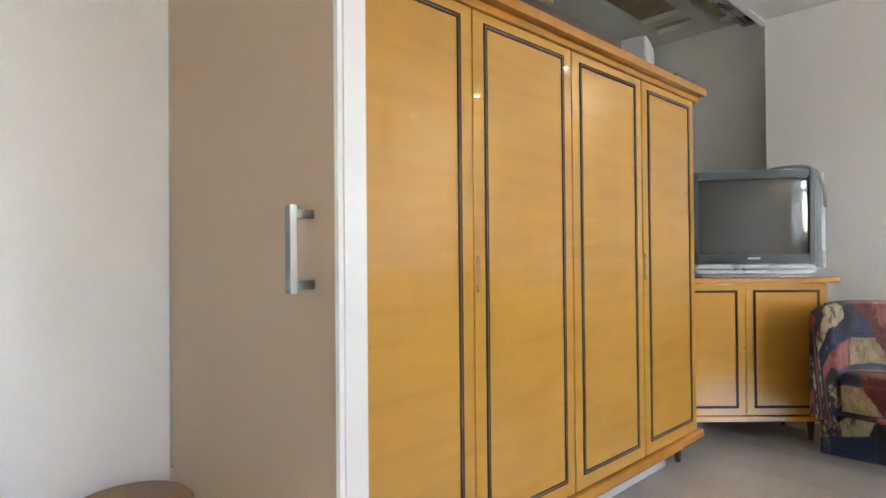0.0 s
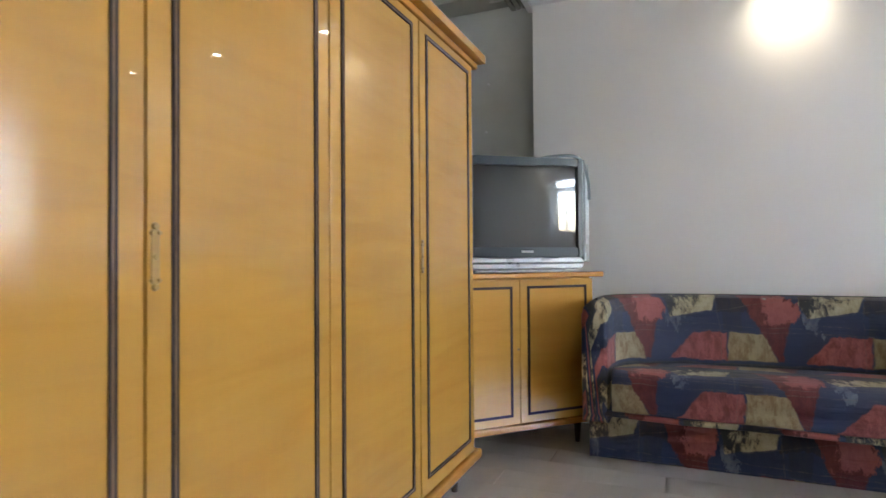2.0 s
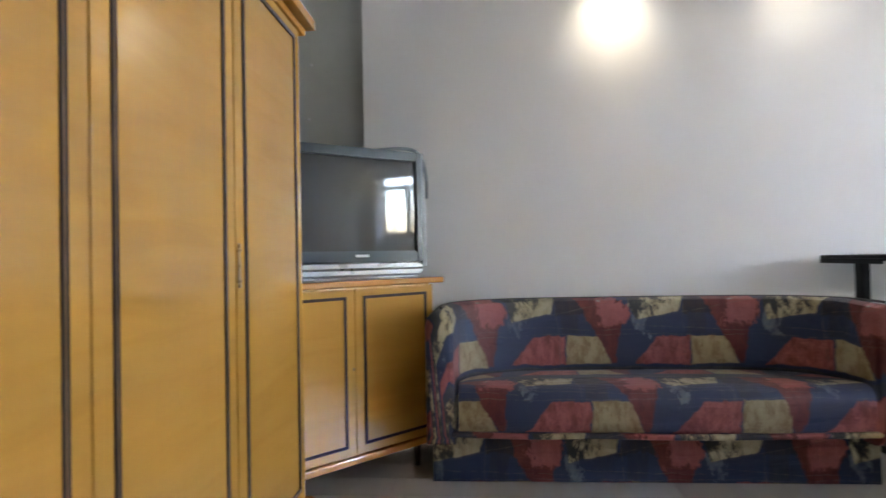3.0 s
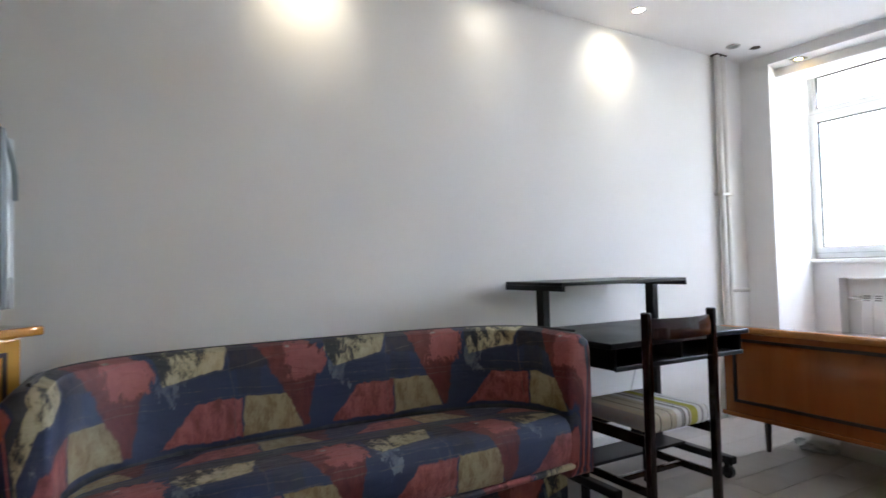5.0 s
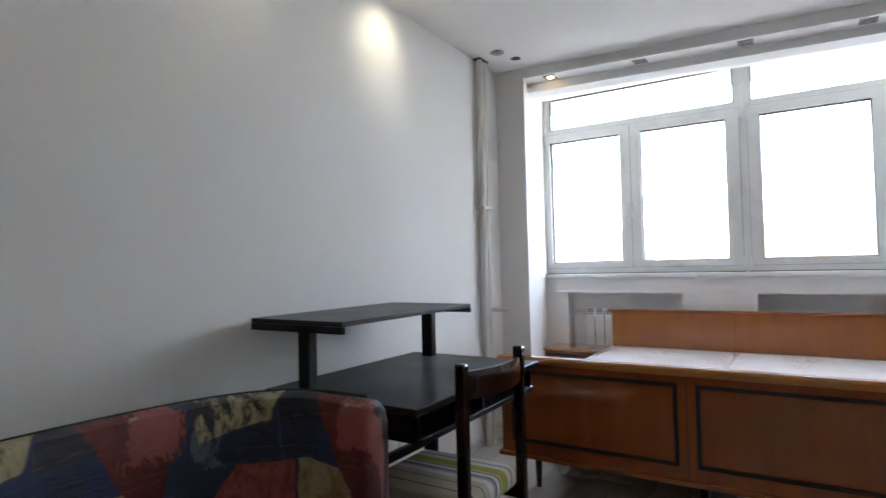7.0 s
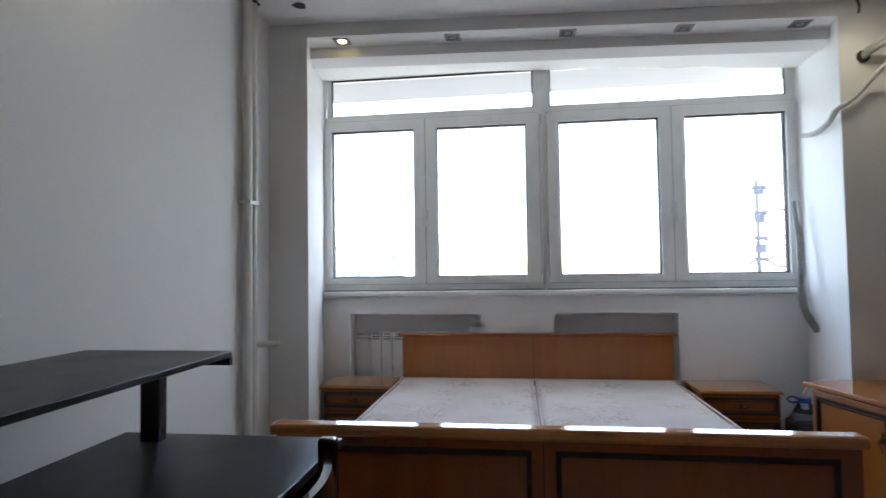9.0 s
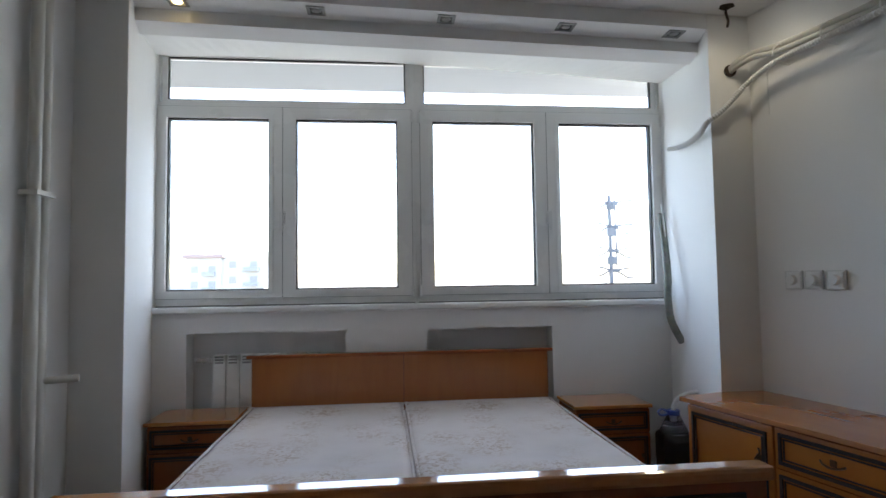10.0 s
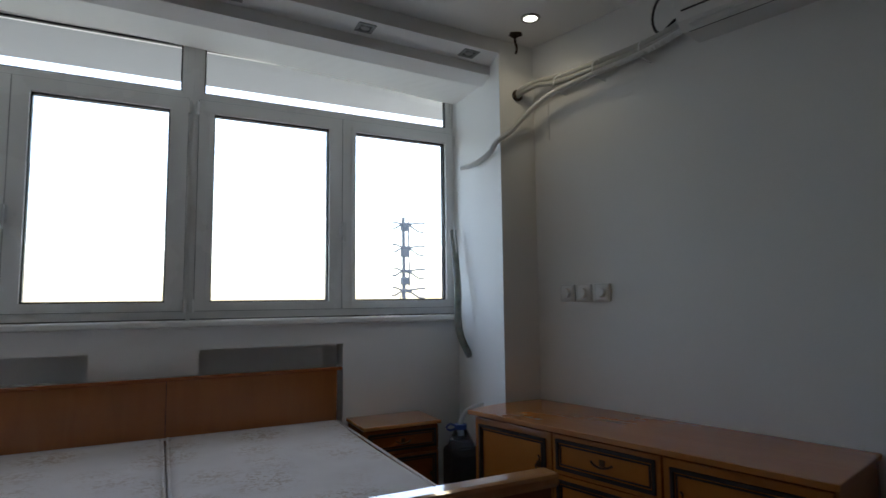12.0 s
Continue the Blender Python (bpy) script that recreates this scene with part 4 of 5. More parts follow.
# ---- bed ----
def bed():
    t = thing("bed", pose(3.4275, -2.47, 0), "double bed of glossy cherry-brown wood with dark inlaid footboard", "bed")
    hw = 0.915
    fb = part("footboard", box(-hw, -0.035, 0.265, hw, 0.0, 0.725, 0.003), M_BED, t)
    part("top_rail", box(-hw - 0.02, -0.055, 0.713, hw + 0.02, 0.016, 0.754, 0.013), M_BEDTOP_LIT, fb, "glossy top rail, paler for the light painted in")
    part("bottom_rail", box(-hw - 0.015, -0.045, 0.243, hw + 0.015, 0.014, 0.268, 0.006), M_BED, fb)
    for x0, x1 in ((-hw + 0.065, -0.018), (0.058, hw - 0.06)):
        part("inlay", panel_inlay(x0, 0.325, x1, 0.685, 0.004, 0.017, 0.006), M_INLAY, fb, "dark inlaid band")
    part("joint_line", box(0.0185, -0.004, 0.268, 0.0215, 0.0015, 0.725), M_INLAY, fb)
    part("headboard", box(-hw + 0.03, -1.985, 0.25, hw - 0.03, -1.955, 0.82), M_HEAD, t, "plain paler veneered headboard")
    part("joint_line", box(-0.0015, -1.957, 0.45, 0.0015, -1.9535, 0.82), M_INLAY, t)
    part("head_rail", box(-hw, -2.0, 0.82, hw, -1.94, 0.84, 0.006), M_BED, t)
    for x in (-hw + 0.02, hw - 0.05):
        part("side_rail", box(x, -1.955, 0.25, x + 0.03, -0.035, 0.46, 0.003), M_BED, t)
    part("slat_base", box(-hw + 0.05, -1.95, 0.30, hw - 0.05, -0.04, 0.36), M_PALEWOOD, t)
    for x in (-hw + 0.08, 0.0, hw - 0.08):
        for y in (-0.27, -1.75):
            part("leg", rod((x, y, 0), (x, y, 0.30), 0.014, 0.024), M_LEG, t, smooth=True)
    return t


bed()


def mattress(x):
    w, l, h = 0.888, 1.86, 0.191
    bm = box(-w / 2, -l / 2, 0, w / 2, l / 2, h, 0.045, 4)
    bmesh.ops.subdivide_edges(bm, edges=[e for e in bm.edges if e.calc_length() > 0.3], cuts=10, use_grid_fill=True)
    for v in bm.verts:
        if v.co.z > h * 0.6:
            v.co.z += 0.007 * noise.noise(v.co * 3.0 + Vector((x, 0, 0))) - 0.006
    t = part("mattress", bm, M_TICK, smooth=True)
    t.matrix_basis = pose(x, -3.485, 0.361)
    tagged(t, "pale floral single mattress lying in the bed frame", "mattress", "mattresses")
    for z in (0.022, h - 0.014):
        e, r = 0.004, 0.045
        a, b = w / 2 - 0.012 + e, l / 2 - 0.012 + e
        part("piping", tube([(-a, -b + r, z), (-a + 0.012, -b + 0.012, z), (-a + r, -b, z), (a - r, -b, z), (a - 0.012, -b + 0.012, z), (a, -b + r, z), (a, b - r, z), (a - 0.012, b - 0.012, z), (a - r, b, z), (-a + r, b, z), (-a + 0.012, b - 0.012, z), (-a, b - r, z), (-a, -b + r, z)], 0.006, 6, step=0.05), M_TICK, t, smooth=True)


mattress(3.4275 - 0.446)
mattress(3.4275 + 0.446)


# ---- nightstands ----
def moulded(parent, x0, z0, x1, z1, y, mat=None, w=0.012):
    """A dark raised moulding round a panel on a front that looks along +y."""
    part("moulding", strip_frame(x0, z0, x1, z1, w, y - 0.003, y + 0.008), M_INLAY, parent, "dark raised moulding")
    part("moulding", strip_frame(x0 + w + 0.006, z0 + w + 0.006, x1 - w - 0.006, z1 - w - 0.006, 0.005, y - 0.003, y + 0.005), M_INLAY, parent, "thin dark inner moulding")


def pull(parent, x, y, z, upright=False):
    """A small ornate bronze pull: a wavy bail over a rosette."""
    bm = box(x - 0.012, y, z - 0.012, x + 0.012, y + 0.006, z + 0.012, 0.003)
    if upright:
        bm2 = tube([(x, y + 0.006, z + 0.035), (x - 0.012, y + 0.014, z + 0.02), (x + 0.008, y + 0.016, z - 0.005), (x - 0.006, y + 0.014, z - 0.03), (x, y + 0.006, z - 0.045)], 0.004, 8)
    else:
        bm2 = tube([(x - 0.045, y + 0.006, z), (x - 0.03, y + 0.014, z - 0.008), (x, y + 0.016, z - 0.014), (x + 0.03, y + 0.014, z - 0.008), (x + 0.045, y + 0.006, z)], 0.004, 8)
    part("handle", bm2, M_BRONZE, parent, "small ornate bronze pull", True)
    part("rosette", bm, M_BRONZE, parent)


def nightstand(cx):
    t = thing("nightstand", pose(cx, -4.18, 0), "cherry-brown nightstand with a drawer and a door edged in dark moulding", "nightstand", "nightstands beside the bed")
    w = 0.235
    part("body", box(-w + 0.01, -0.30, 0.06, w - 0.01, -0.02, 0.51, 0.003), M_BED, t)
    part("top", box(-w, -0.31, 0.512, w, 0.015, 0.532, 0.005), M_BEDTOP_LIT, t)
    d = part("drawer", box(-w + 0.015, -0.02, 0.375, w - 0.015, 0.0, 0.505, 0.003), M_BED, t)
    moulded(d, -w + 0.03, 0.39, w - 0.03, 0.49, 0.0)
    pull(d, 0, 0.0, 0.44)
    d = part("door", box(-w + 0.015, -0.02, 0.08, w - 0.015, 0.0, 0.365, 0.003), M_BED, t)
    moulded(d, -w + 0.03, 0.095, w - 0.03, 0.35, 0.0)
    pull(d, -w + 0.06, 0.0, 0.24, True)
    part("plinth", box(-w + 0.03, -0.29, 0.0, w - 0.03, -0.04, 0.06), M_LEG, t)


nightstand(4.575)
nightstand(2.235)


# ---- long dresser ----
def long_dresser():
    t = thing("dresser", pose(2.185, -3.475, 0, 0, 0, -75.8), "long low honey-brown dresser with doors and drawers edged in dark moulding", "dresser")
    # local -x runs north along the front; local +y points into the room
    L, D = 1.41, 0.43
    part("body", box(-L + 0.008, -D, 0.07, -0.008, -0.02, 0.70, 0.003), M_CHEST, t)
    part("top", box(-L - 0.005, -D, 0.702, 0.012, 0.022, 0.722, 0.002, 1), M_CHEST, t)
    part("plinth", box(-L + 0.03, -D + 0.02, 0.0, -0.03, -0.05, 0.07), M_LEG, t)
    cuts = (0.012, 0.448, 0.905, 1.398)
    for n, (a, b) in enumerate(zip(cuts, cuts[1:])):
        if n == 1:
            for k in range(4):
                z1 = 0.692 - k * 0.153
                d = part("drawer", box(-b + 0.004, -0.02, z1 - 0.149, -a - 0.004, 0.0, z1, 0.002), M_CHEST, t)
                moulded(d, -b + 0.022, z1 - 0.132, -a - 0.022, z1 - 0.017, 0.0)
                pull(d, -(a + b) / 2, 0.0, z1 - 0.07)
        else:
            d = part("door", box(-b + 0.004, -0.02, 0.08, -a - 0.004, 0.0, 0.692, 0.003), M_CHEST, t)
            moulded(d, -b + 0.03, 0.11, -a - 0.03, 0.665, 0.0)
            pull(d, -b + 0.065 if n == 0 else -a - 0.065, 0.0, 0.56, True)
    return t


long_dresser()


# ---- door and stool at the entrance ----
def open_door():
    t = thing("door_1", pose(1.09, 1.585, 0), "beige laminate door standing wide open, with a square steel bar handle", "door")
    t["kind"] = "structure"
    part("leaf", box(-0.002, -0.80, 0.008, 0.034, 0, 2.02, 0.001), M_LEAF, t)
    part("edge", boxes([(-0.003, -0.812, 0.008, 0.006, -0.8, 2.02), (0.009, -0.812, 0.008, 0.053, -0.8, 2.02), (0.0345, -0.80, 0.008, 0.053, 0, 2.02)]), M_LEAFEDGE, t, "white edge band and back face")
    part("handle", boxes([(-0.048, -0.735, 1.055, -0.036, -0.717, 1.205)]), M_STEELD, t, "square brushed steel bar")
    for z in (1.061, 1.183):
        part("handle_post", box(-0.036, -0.735, z, -0.002, -0.717, z + 0.016, 0.001), M_STEELD, t)
    return t


open_door()


def stool():
    t = thing("stool", pose(0.945, 1.425, 0), "low round brown wooden stool against the wall", "stool")
    bm = rod((0, 0, 0.515), (0, 0, 0.56), 0.135, 0.135, 40)
    bmesh.ops.bevel(bm, geom=[e for e in bm.edges if abs(e.verts[0].co.z - e.verts[1].co.z) < 1e-4], offset=0.012, segments=3, affect="EDGES")
    part("seat", bm, M_WOODARM, t, smooth=True)
    for k in range(4):
        a = radians(45 + 90 * k)
        part("leg", rod((0.115 * math.cos(a), 0.115 * math.sin(a), 0), (0.09 * math.cos(a), 0.09 * math.sin(a), 0.516), 0.014, 0.018), M_WOODARM, t, smooth=True)


stool()


# ---- heating pipes and radiator ----
def riser():
    t = thing("heating_pipes", pose(4.822, -3.335, 0), "pair of cream-painted heating pipes in the corner", "pipe")
    for dy, r in ((0.118, 0.022), (0.058, 0.020)):
        part("pipe", rod((0, dy, 0), (0, dy, 2.64), r, sides=18), M_PIPE, t, smooth=True)
    part("clamp", boxes([(-0.03, 0.03, 1.60, 0.036, 0.15, 1.618)]), M_PIPE, t)
    part("ceiling_collar", boxes([(-0.026, 0.034, 2.626, 0.03, 0.148, 2.636)]), M_RUST, t, "ragged brown hole where the pipes pass the ceiling")
    part("branch", tube([(0, 0.058, 0.912), (-0.045, 0.045, 0.912), (-0.12, 0.02, 0.914)], 0.014), M_PIPE, t, smooth=True)
    part("branch", tube([(0, 0.058, 0.12), (-0.03, 0.0, 0.12), (-0.07, -0.05, 0.12)], 0.018), M_PIPE, t, smooth=True)


riser()


def radiator():
    t = thing("radiator", pose(0, -4.565, 0), "white aluminium panel radiator in its niche, half hidden by the headboard", "radiator")
    for k in range(8):
        x = 4.565 - 0.08 * k
        bm = box(x - 0.0775, -0.035, 0.26, x, 0.035, 0.80, 0.006)
        add_box(bm, x - 0.072, -0.02, 0.80, x - 0.006, 0.028, 0.832)
        sec = part("section", bm, M_RAD, t)
        part("grille", boxes([(x - 0.064, 0.0275, 0.783 + 0.017 * j, x - 0.014, 0.0365, 0.793 + 0.017 * j) for j in range(3)]), M_GREYP, sec, "dark air slots")
    part("valve", rod((4.565, 0.0, 0.80), (4.66, 0.0, 0.80), 0.011), M_CHROME, t, smooth=True)
    part("valve_nut", rod((4.572, 0.0, 0.80), (4.592, 0.0, 0.80), 0.019, sides=6), M_CHROME, t)
    part("valve_nut", rod((4.612, 0.0, 0.80), (4.628, 0.0, 0.80), 0.017, sides=6), M_CHROME, t)
    part("valve_head", rod((4.635, 0.0, 0.80), (4.668, 0.0, 0.80), 0.017, 0.014), M_CHROME, t, smooth=True)
    for x in (4.10, 4.30):
        part("bracket", box(x, -0.065, 0.60, x + 0.03, -0.035, 0.63), M_CHROME, t)
    part("supply_pipe", tube([(4.60, 0, 0.80), (4.60, -0.03, 0.79), (4.60, -0.06, 0.78), (4.60, -0.075, 0.77)], 0.010), M_PIPE, t, smooth=True)


radiator()


# ---- recessed lamps ----
def round_lamp(x, y, on, name="ceiling_lamp"):
    t = thing(name, pose(x, y, ceil(x, y)), "round recessed ceiling lamp, " + ("switched on" if on else "switched off"), "lamp", "round ceiling lamps")
    bm = bmesh.new()
    pts = ((0.030, -0.002), (0.033, -0.006), (0.044, -0.006), (0.047, -0.001), (0.047, 0.001), (0.030, 0.001))
    rings = []
    for k in range(28):
        a = 2 * math.pi * k / 28
        rings.append([bm.verts.new((r * math.cos(a), r * math.sin(a), z)) for r, z in pts])
    for i in range(28):
        p, q = rings[i], rings[(i + 1) % 28]
        for k in range(len(pts)):
            bm.faces.new((p[k], p[(k + 1) % len(pts)], q[(k + 1) % len(pts)], q[k]))
    part("rim", bm, M_CHROME, t, smooth=True)
    part("bulb", rod((0, 0, -0.003), (0, 0, 0.0), 0.029, sides=24), M_BULBW if on else M_GREYP, t)
    return t


for y, on in ((-0.19, True), (-1.20, True), (-2.14, True)):
    round_lamp(4.58, y, on)
round_lamp(1.94, -3.295, True)
round_lamp(4.66, -3.17, False)
spot(4.57, -0.19, 2.60, 0.24, 88, 1.0, WARM, 1.5, 0.0, 0.05)
spot(4.57, -1.20, 2.60, 0.045, 84, 1.0, WARM, 1.5, 0.0, 0.05)
spot(4.57, -2.17, 2.60, 0.24, 84, 1.0, WARM, 1.5, 0.0, 0.05)


spot(1.94, -3.295, 2.515, 0.32, 150, 1.0, WARM, 0.0, 0.0, 0.05)


def square_lamp(x, on):
    t = thing("square_lamp", pose(x, -3.615, BEAM(x), 0, -1.78, 0), "small square steel recessed lamp, " + ("glowing warm" if on else "switched off"), "lamp", "square lamps over the window")
    part("rim", boxes([(-0.042, -0.042, -0.005, -0.028, 0.042, 0.001), (0.028, -0.042, -0.005, 0.042, 0.042, 0.001), (-0.028, -0.042, -0.005, 0.028, -0.028, 0.001), (-0.028, 0.028, -0.005, 0.028, 0.042, 0.001)]), M_GREYP, t)
    part("backing", box(-0.028, -0.028, -0.0015, 0.028, 0.028, 0.001), M_DARKP if not on else M_CHROME, t)
    part("bulb", rod((0, 0, -0.006), (0, 0, -0.0015), 0.019, 0.023, 20), M_BULB if on else M_GREYP, t)


for x in (4.465, 3.846, 3.236, 2.651, 2.097):
    square_lamp(x, x > 4.4)
spot(4.465, -3.615, BEAM(4.465) - 0.02, 0.1, 95, 0.6, (1.0, 0.72, 0.36))


def ceiling_hole(x, y):
    t = thing("ceiling_hole", pose(x, y, ceil(x, y)), "ragged empty lamp hole with loose wires in the ceiling", "lamp hole")
    bm = bmesh.new()
    ring = [bm.verts.new((0.033 * (1 + 0.15 * math.sin(5 * a)) * math.cos(a), 0.033 * (1 + 0.12 * math.cos(3 * a)) * math.sin(a), -0.0025)) for a in (2 * math.pi * k / 20 for k in range(20))]
    lo = bmesh.ops.extrude_face_region(bm, geom=[bm.faces.new(ring)])
    bmesh.ops.translate(bm, vec=(0, 0, 0.003), verts=[v for v in lo["geom"] if isinstance(v, bmesh.types.BMVert)])
    part("edge", bm, M_RUST, t)
    return t


ceiling_hole(4.60, -3.33)
h = ceiling_hole(1.915, -3.46)
part("wire", tube([(0, 0, 0), (0.004, 0, -0.03), (-0.004, 0.004, -0.07), (0.0, 0.0, -0.10)], 0.006), M_RUST, h)

# ---- air conditioner, hoses and switches on the slanting wall ----
W = lambda d, out, z: (west_x(-3.54) - SL * 0 - math.sin(radians(14.2)) * d + math.cos(radians(14.2)) * out, -3.54 + math.cos(radians(14.2)) * d + math.sin(radians(14.2)) * out, z)


def air_conditioner():
    t = thing("air_conditioner", pose(*W(0.86, 0, 2.25), 0, 0, -75.8), "white wall-mounted split air conditioner close under the ceiling", "air conditioner")
    # local -x runs along the wall to the north
    bm = bmesh.new()
    prof = [(0.0, 0.0), (0.13, 0.0), (0.175, 0.03), (0.19, 0.08), (0.185, 0.20), (0.16, 0.265), (0.10, 0.28), (0.0, 0.28)]
    a = [bm.verts.new((0, y, z)) for y, z in prof]
    b = [bm.verts.new((-0.80, y, z)) for y, z in prof]
    bm.faces.new(a)
    bm.faces.new(b)
    for k in range(len(prof)):
        bm.faces.new((a[k], a[(k + 1) % 8], b[(k + 1) % 8], b[k]))
    bmesh.ops.bevel(bm, geom=[e for e in bm.edges if abs(e.verts[0].co.x - e.verts[1].co.x) < 1e-4], offset=0.01, segments=2, affect="EDGES")
    part("casing", bm, M_WHITEP, t)
    part("flap", box(-0.76, 0.135, 0.008, -0.05, 0.176, 0.014, 0.002), M_WHITEP, t)
    part("vent_line", boxes([(-0.77, 0.1835, 0.062, -0.03, 0.1915, 0.066), (-0.77, 0.125, -0.001, -0.03, 0.129, 0.003)]), M_DARKP, t, "dark gap of the air outlet")


air_conditioner()
def coolant_pipes():
    t = thing("coolant_pipes", pose(0, 0, 0), "two grey foil-wrapped coolant pipes running along the wall into a hole", "pipe")
    for dz, out, r in ((0.012, 0.0, 0.0155), (-0.014, 0.006, 0.0125)):
        line = [W(0.92, 0.08 + out, 2.345 + dz), W(0.80, 0.04 + out, 2.325 + dz), W(0.647, 0.032 + out, 2.306 + dz), W(0.404, 0.03 + out, 2.30 + dz), W(0.175, 0.032 + out, 2.302 + dz), W(0.075, 0.05 + out, 2.31 + dz * 0.8), (1.84, -3.50, 2.285 + dz * 0.7), (1.858, -3.542, 2.262 + dz * 0.5)]
        part("pipe", tube(line, r, 12, 0.0006, step=0.016), M_CABLE, t, smooth=True)


coolant_pipes()
tagged(part("hose", tube([W(0.90, 0.08, 2.31), W(0.826, 0.06, 2.299), W(0.662, 0.06, 2.267), W(0.422, 0.06, 2.252), W(0.196, 0.06, 2.234), W(0.089, 0.065, 2.203), (1.84, -3.495, 2.148), (1.925, -3.505, 2.058), (1.99, -3.53, 2.005), (1.975, -3.62, 1.974), (1.919, -3.818, 1.978), (1.858, -4.04, 2.004), (1.80, -4.25, 2.045)], 0.0125, 12, 0.0018, step=0.006), M_WHITEP, smooth=True), "white corrugated plastic conduit sagging from the wall to the window", "conduit")
for d, z in ((0.66, 2.29), (0.43, 2.28), (0.21, 2.275)):
    tagged(part("cable_tie", tube([W(d, 0.0, z - 0.055), W(d, 0.09, z - 0.05), W(d, 0.10, z), W(d, 0.05, z + 0.035), W(d, 0.0, z + 0.03)], 0.003, 6), M_WHITEP), "thin white cable tie round the pipes", "cable tie", "cable ties")
tagged(part("cable", tube([W(0.87, 0.02, 2.50), W(0.78, 0.03, 2.51), W(0.715, 0.03, 2.48), W(0.69, 0.03, 2.41), W(0.705, 0.03, 2.35), W(0.74, 0.035, 2.335), W(0.79, 0.04, 2.363), W(0.88, 0.05, 2.37)], 0.006), M_DARKP, smooth=True), "thin grey cable looping from the air conditioner", "cable")
tagged(part("cable", tube([W(0.17, 0.03, 2.28), W(0.12, 0.02, 2.26), W(0.10, 0.006, 2.20), W(0.10, 0.004, 2.02)], 0.003, 6), M_WHITEP, smooth=True), "thin white string hanging on the wall", "cable")
tagged(part("hose", tube([(1.80, -4.38, 1.66), (1.815, -4.32, 1.47), (1.855, -4.22, 1.28), (1.872, -4.19, 1.12), (1.855, -4.19, 1.00), (1.79, -4.20, 0.88)], 0.022), M_TAPE, smooth=True), "grey taped cable bundle hanging past the sill", "hose")
tagged(part("cable", tube([(1.80, -4.37, 1.72), (1.815, -4.30, 1.45), (1.85, -4.20, 1.25), (1.86, -4.18, 1.10), (1.85, -4.20, 1.00)], 0.006), M_WHITEP, smooth=True), "white cable hanging past the sill", "cable")


tagged(part("wall_hole", tube([(1.858, -3.541, 2.262), (1.858, -3.532, 2.262)], 0.03, 14), M_RUST), "ragged dark hole where the pipe enters the wall", "hole")


def dimmer(d):
    t = thing("dimmer_switch", pose(*W(d, 0, 1.245), 0, 0, -75.8), "white square dimmer switch with a round knob", "switch", "dimmer switches")
    # Outer plate greyer than the inner one: shade along the edges, put into colour.
    part("plate", box(-0.041, 0, -0.041, 0.041, 0.014, 0.041, 0.004), M_HANDLE, t, "outer frame, grey for the edge shade painted in")
    part("inner_plate", box(-0.034, 0.0115, -0.034, 0.030, 0.0165, 0.034, 0.002), M_RAD, t)
    part("knob", rod((0, 0.016, 0), (0, 0.034, 0), 0.023, 0.020, 26), M_RAD, t, smooth=True)


for d in (0.188, 0.282, 0.38):
    dimmer(d)


# ---- bottle and hose beside the nightstand ----
def water_can():
    t = thing("water_can", pose(1.965, -4.0, 0), "dark plastic can with a blue collar and white hose", "canister")
    bm = loft([(-0.09, 0.05, 0.0, 0.38), (-0.05, 0.085, 0.0, 0.42), (0.05, 0.085, 0.0, 0.42), (0.09, 0.05, 0.0, 0.38)])
    part("body", bm, M_DARKP, t, smooth=True)
    part("neck", rod((0, 0, 0.415), (0, 0, 0.515), 0.08, 0.03, 20), glassy("clear_plastic", 0.12, (0.7, 0.8, 1.0)), t, "translucent bottle shoulder", True)
    part("collar", rod((0, 0, 0.51), (0, 0, 0.535), 0.034, 0.034, 20), M_BLUEP, t, "blue collar", True)
    part("grip", tube([(0.03, 0.0, 0.525), (0.07, 0.01, 0.545), (0.10, 0.02, 0.53), (0.07, 0.01, 0.51), (0.03, 0.0, 0.515)], 0.006), M_BLUEP, t, "blue carrying loop", True)
    part("hose", tube([(0, 0, 0.47), (0.0, 0, 0.54), (-0.02, 0.02, 0.60), (-0.07, 0.06, 0.635), (-0.14, 0.08, 0.64)], 0.013, 10, 0.0015, step=0.008), M_WHITEP, t, smooth=True)


water_can()


def lump(name, x, y, sx, sy, sz, mat, label, category, seed):
    bm = bmesh.new()
    bmesh.ops.create_icosphere(bm, subdivisions=4, radius=1)
    for v in bm.verts:
        v.co += 0.22 * noise.noise_vector(v.co * 2.2 + Vector((seed, 0, 0)))
        v.co = Vector((v.co.x * sx, v.co.y * sy, max(0, (v.co.z + 0.75) * sz)))
    ob = part(name, bm, mat, smooth=True)
    ob.matrix_basis = pose(x, y, 0)
    tagged(ob, label, category)


lump("plastic_bag", 4.13, -3.0, 0.12, 0.09, 0.035, M_PAPER, "crumpled pale plastic bag on the floor under the bed", "bag", 3.0)
tagged(part("packet", box(3.72, -3.15, 0, 4.0, -2.98, 0.09, 0.01), M_PAPER), "white packet on the floor under the bed", "packet")


def socket():
    t = thing("wall_socket", pose(4.858, -2.30, 0.50), "white double wall socket with a plug behind the desk", "socket")
    part("plate", box(-0.012, -0.075, -0.04, 0, 0.075, 0.04, 0.003), M_WHITEP, t)
    part("plug", boxes([(-0.05, -0.055, -0.02, -0.012, -0.015, 0.02), (-0.05, 0.015, -0.02, -0.012, 0.055, 0.02)]), M_DARKP, t)
    part("cord", tube([(-0.05, 0.035, 0), (-0.06, 0.06, -0.06), (-0.03, 0.10, -0.28), (-0.03, 0.13, -0.49)], 0.004), M_WHITEP, t)


socket()


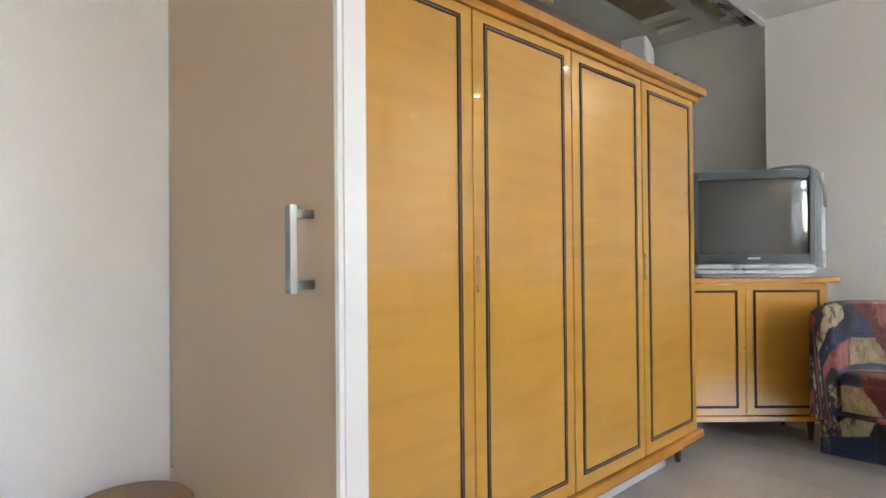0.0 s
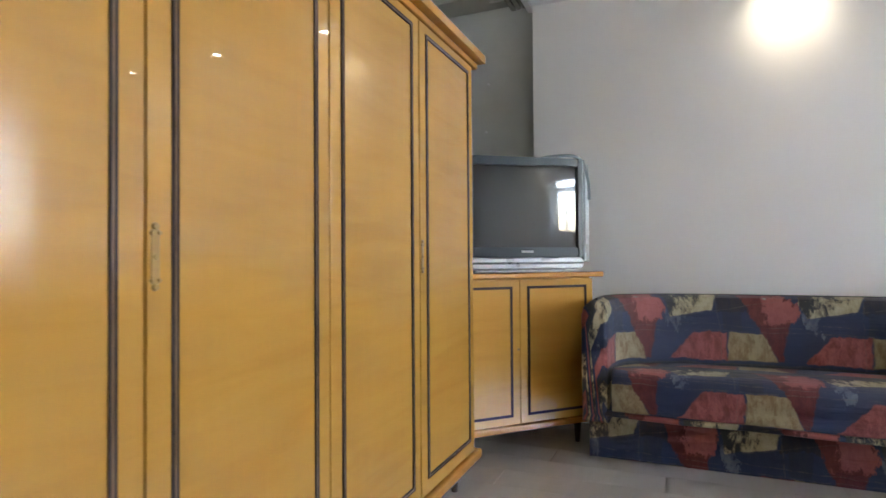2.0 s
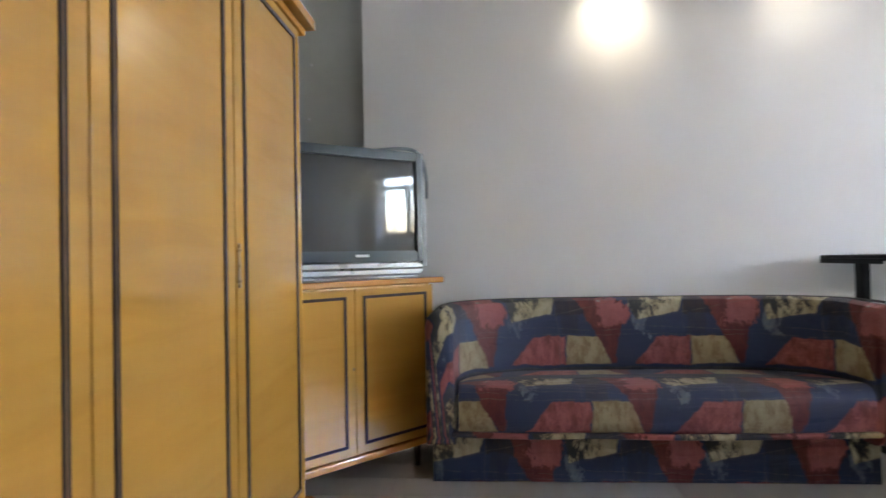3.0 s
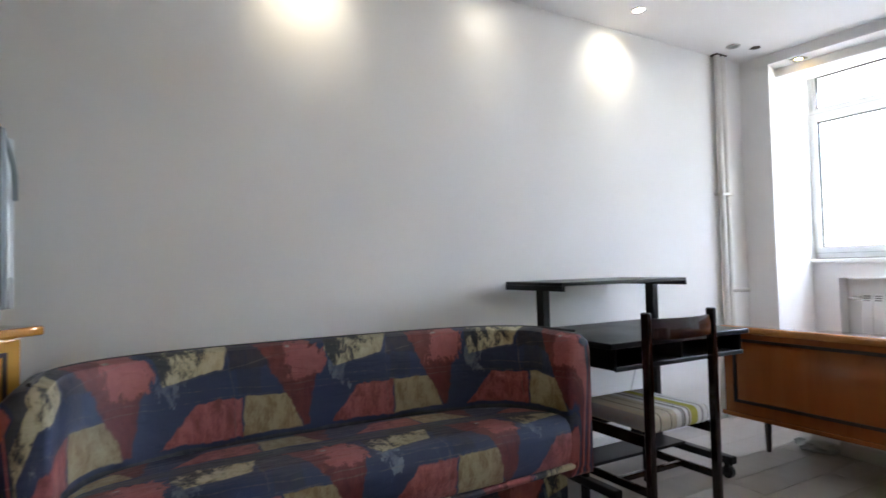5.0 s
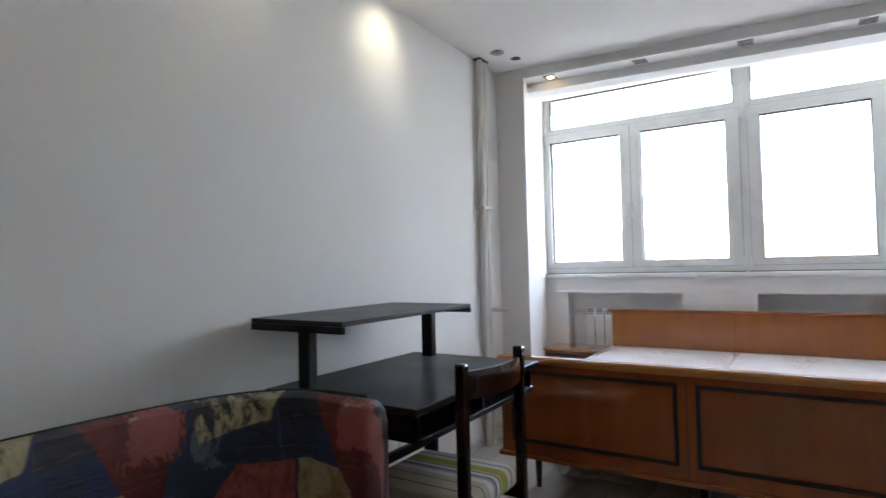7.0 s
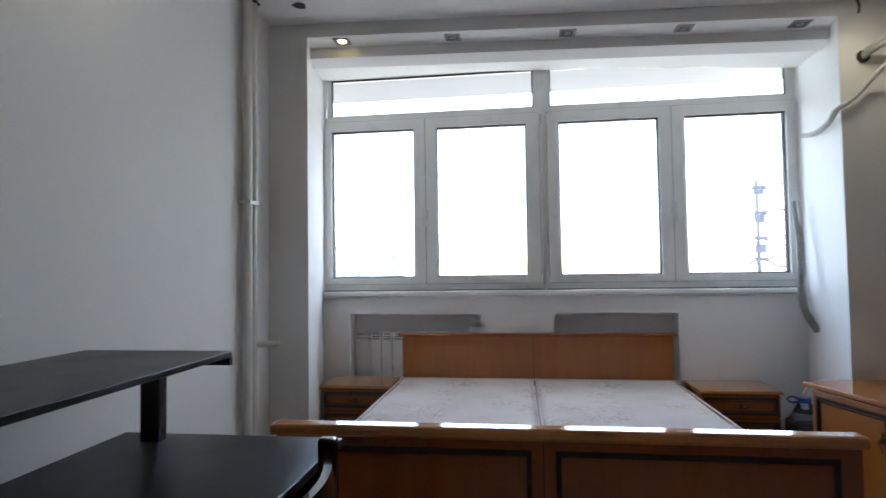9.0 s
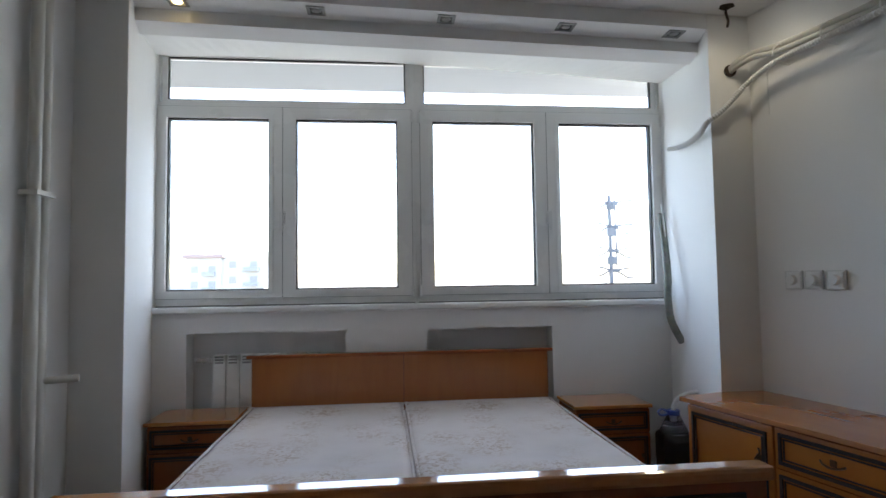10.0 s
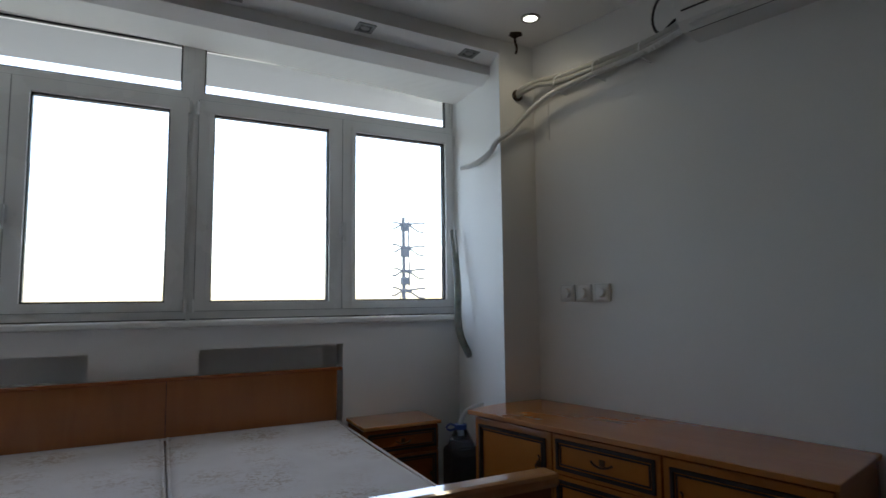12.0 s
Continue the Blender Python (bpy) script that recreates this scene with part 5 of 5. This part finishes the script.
def tub_armchair():
    t = thing("armchair", pose(1.60, -1.72, 0, 0, 0, -60), "small tub armchair in dark patchwork cloth beside the dresser", "armchair")
    bm = bmesh.new()
    prof = [(0.0, 0.2), (0.0, 0.74), (0.03, 0.79), (0.07, 0.80), (0.11, 0.78), (0.12, 0.74), (0.12, 0.2)]
    rings = []
    for i in range(25):
        a = math.pi * i / 24 + math.pi
        rings.append([bm.verts.new(((0.30 - o) * math.cos(a), (0.28 - o) * math.sin(a) * 1.0, z)) for o, z in prof])
    for p, q in zip(rings, rings[1:]):
        for k in range(len(prof)):
            bm.faces.new((p[k], p[(k + 1) % len(prof)], q[(k + 1) % len(prof)], q[k]))
    bm.faces.new(rings[0])
    bm.faces.new(rings[-1])
    wrap = lambda i, co: (math.atan2(co.y, co.x) * 0.45 + 0.3, co.z / 0.45)
    lay_cloth(part("backrest", bm, M_SOFA, t, smooth=True), wrap)
    lay_cloth(part("seat", box(-0.19, -0.15, 0.2, 0.19, 0.22, 0.44, 0.04, 3), M_SOFA, t, smooth=True), lambda i, co: (co.x / 0.64, (co.y + co.z) / 0.45))
    lay_cloth(part("base", box(-0.22, -0.18, 0.0, 0.22, 0.16, 0.2, 0.01), M_SOFA, t), wrap)


tub_armchair()

# ---- outside ----
setting("ground", box(-2500, -5000, -22.2, 2500, 200, -22), M_GROUND, "hazy city ground far below", "ground")
setting("eave", box(0.5, -5.55, 2.80, 6.0, -4.78, 2.95), M_SLAB, "concrete eave above the window", "eave")
setting("facade", boxes([(0.5, -4.78, 2.80, 6.0, -4.76, 3.4)]), M_RENDER, "outer wall above the window", "wall")


def antenna():
    t = thing("antenna", pose(-0.215, -10, -0.05) @ Matrix.Scale(0.469, 4), "grey rooftop mast with stacked wire aerials against the sky", "antenna")
    part("mast", rod((0, 0, 0), (0.03, 0, 5.7), 0.075, 0.065, 12), M_GALV, t, smooth=True)
    part("mast", rod((-0.20, 0, 3.2), (-0.17, 0, 5.6), 0.035, 0.035, 10), M_GALV, t, smooth=True)
    for k, z in enumerate((3.05, 3.75, 4.60, 5.45)):
        bm = box(-0.28, -0.06, z - 0.05, 0.10, 0.06, z + 0.05)
        part("bracket", bm, M_GALV, t)
        for dx, dz in ((-0.82, 0.07), (-0.78, -0.27), (0.47, 0.10 - 0.05 * (k == 3)), (0.49, -0.17)):
            part("element", tube([(0, 0, z + dz * 0.12), (dx * 0.35, 0.02, z + dz * 0.3), (dx * 0.7, 0.03, z + dz * 0.95), (dx, 0.03, z + dz)], 0.036, 6, step=0.2), M_GALV, t)
    for z in (3.25, 4.25, 5.2):
        part("junction_box", box(-0.16, -0.10, z, 0.12, 0.08, z + 0.28, 0.02), M_GALV, t)
    part("guy_wire", tube([(0, 0, 3.2), (0.6, 0, 1.6), (1.2, 0, 0)], 0.02, 6, step=0.3), M_GALV, t)
    part("foot", box(-0.4, -0.4, -46.8, 0.4, 0.4, 0.0), M_RENDER, t)


antenna()


def apartment_house(x, y, w, d, z1, floors, roof):
    t = thing("apartment_house", pose(x, y, -22), "pale far-off apartment house, haze painted into roof and panes", "building", "far houses")
    h = z1 + 22
    part("wall", box(-w / 2, -d / 2, 0, w / 2, d / 2, h), M_RENDER, t)
    if roof:
        part("roof", prism([(-w / 2 - 0.6, -d / 2 - 0.6), (w / 2 + 0.6, -d / 2 - 0.6), (w / 2 + 0.6, d / 2 + 0.6), (-w / 2 - 0.6, d / 2 + 0.6)], h, h + 0.8, 0.2), M_ROOF, t)
    else:
        part("roof", boxes([(-w / 2, -d / 2, h, w / 2, d / 2, h + 0.4), (-w * 0.2, -2, h + 0.4, w * 0.1, 2, h + 2.4)]), M_RENDER, t)
    n = int(w / 3)
    for f in range(floors):
        z = h - 2.2 - 3.0 * f
        for k in range(n):
            cx = -w / 2 + (k + 0.5) * w / n
            part("window", box(cx - 0.7, d / 2 - 0.05, z - 0.7, cx + 0.7, d / 2 + 0.02, z + 0.7), M_PANE, t)
        part("balcony", box(-w / 2 + 1, d / 2, z - 1.3, -w / 2 + 1 + w * 0.35, d / 2 + 1.2, z - 0.5), M_BALCONY, t)


apartment_house(38.5, -120, 6.6, 10, 6.0, 6, True)
apartment_house(31.2, -121, 8.0, 10, 6.9, 6, False)
apartment_house(45.5, -126, 7.0, 10, 0.5, 5, False)


# ---- floor planks, last ----
def planks():
    w, l = 0.193, 1.29
    full = bpy.data.meshes.new("plank")
    bm = box(-w / 2 + 0.0006, -l / 2 + 0.0006, -0.008, w / 2 - 0.0006, l / 2 - 0.0006, 0.0)
    bmesh.ops.bevel(bm, geom=[e for e in bm.edges if all(v.co.z > -0.001 for v in e.verts)], offset=0.0012, segments=1, affect="EDGES")
    bm.to_mesh(full)
    bm.free()
    full.materials.append(M_FLOOR)
    i = 0
    for c in range(34):
        x = -1.5 + w * (c + 0.5)
        shift = (c * 0.43) % 1.0
        for r in range(-1, 7):
            y = -4.75 + l * (r + shift + 0.5)
            if y < -4.9 or y > 3.4:
                continue
            ob = new("plank", full)
            ob.parent = floor
            ob.location = (x, y, 0)
            i += 1


planks()
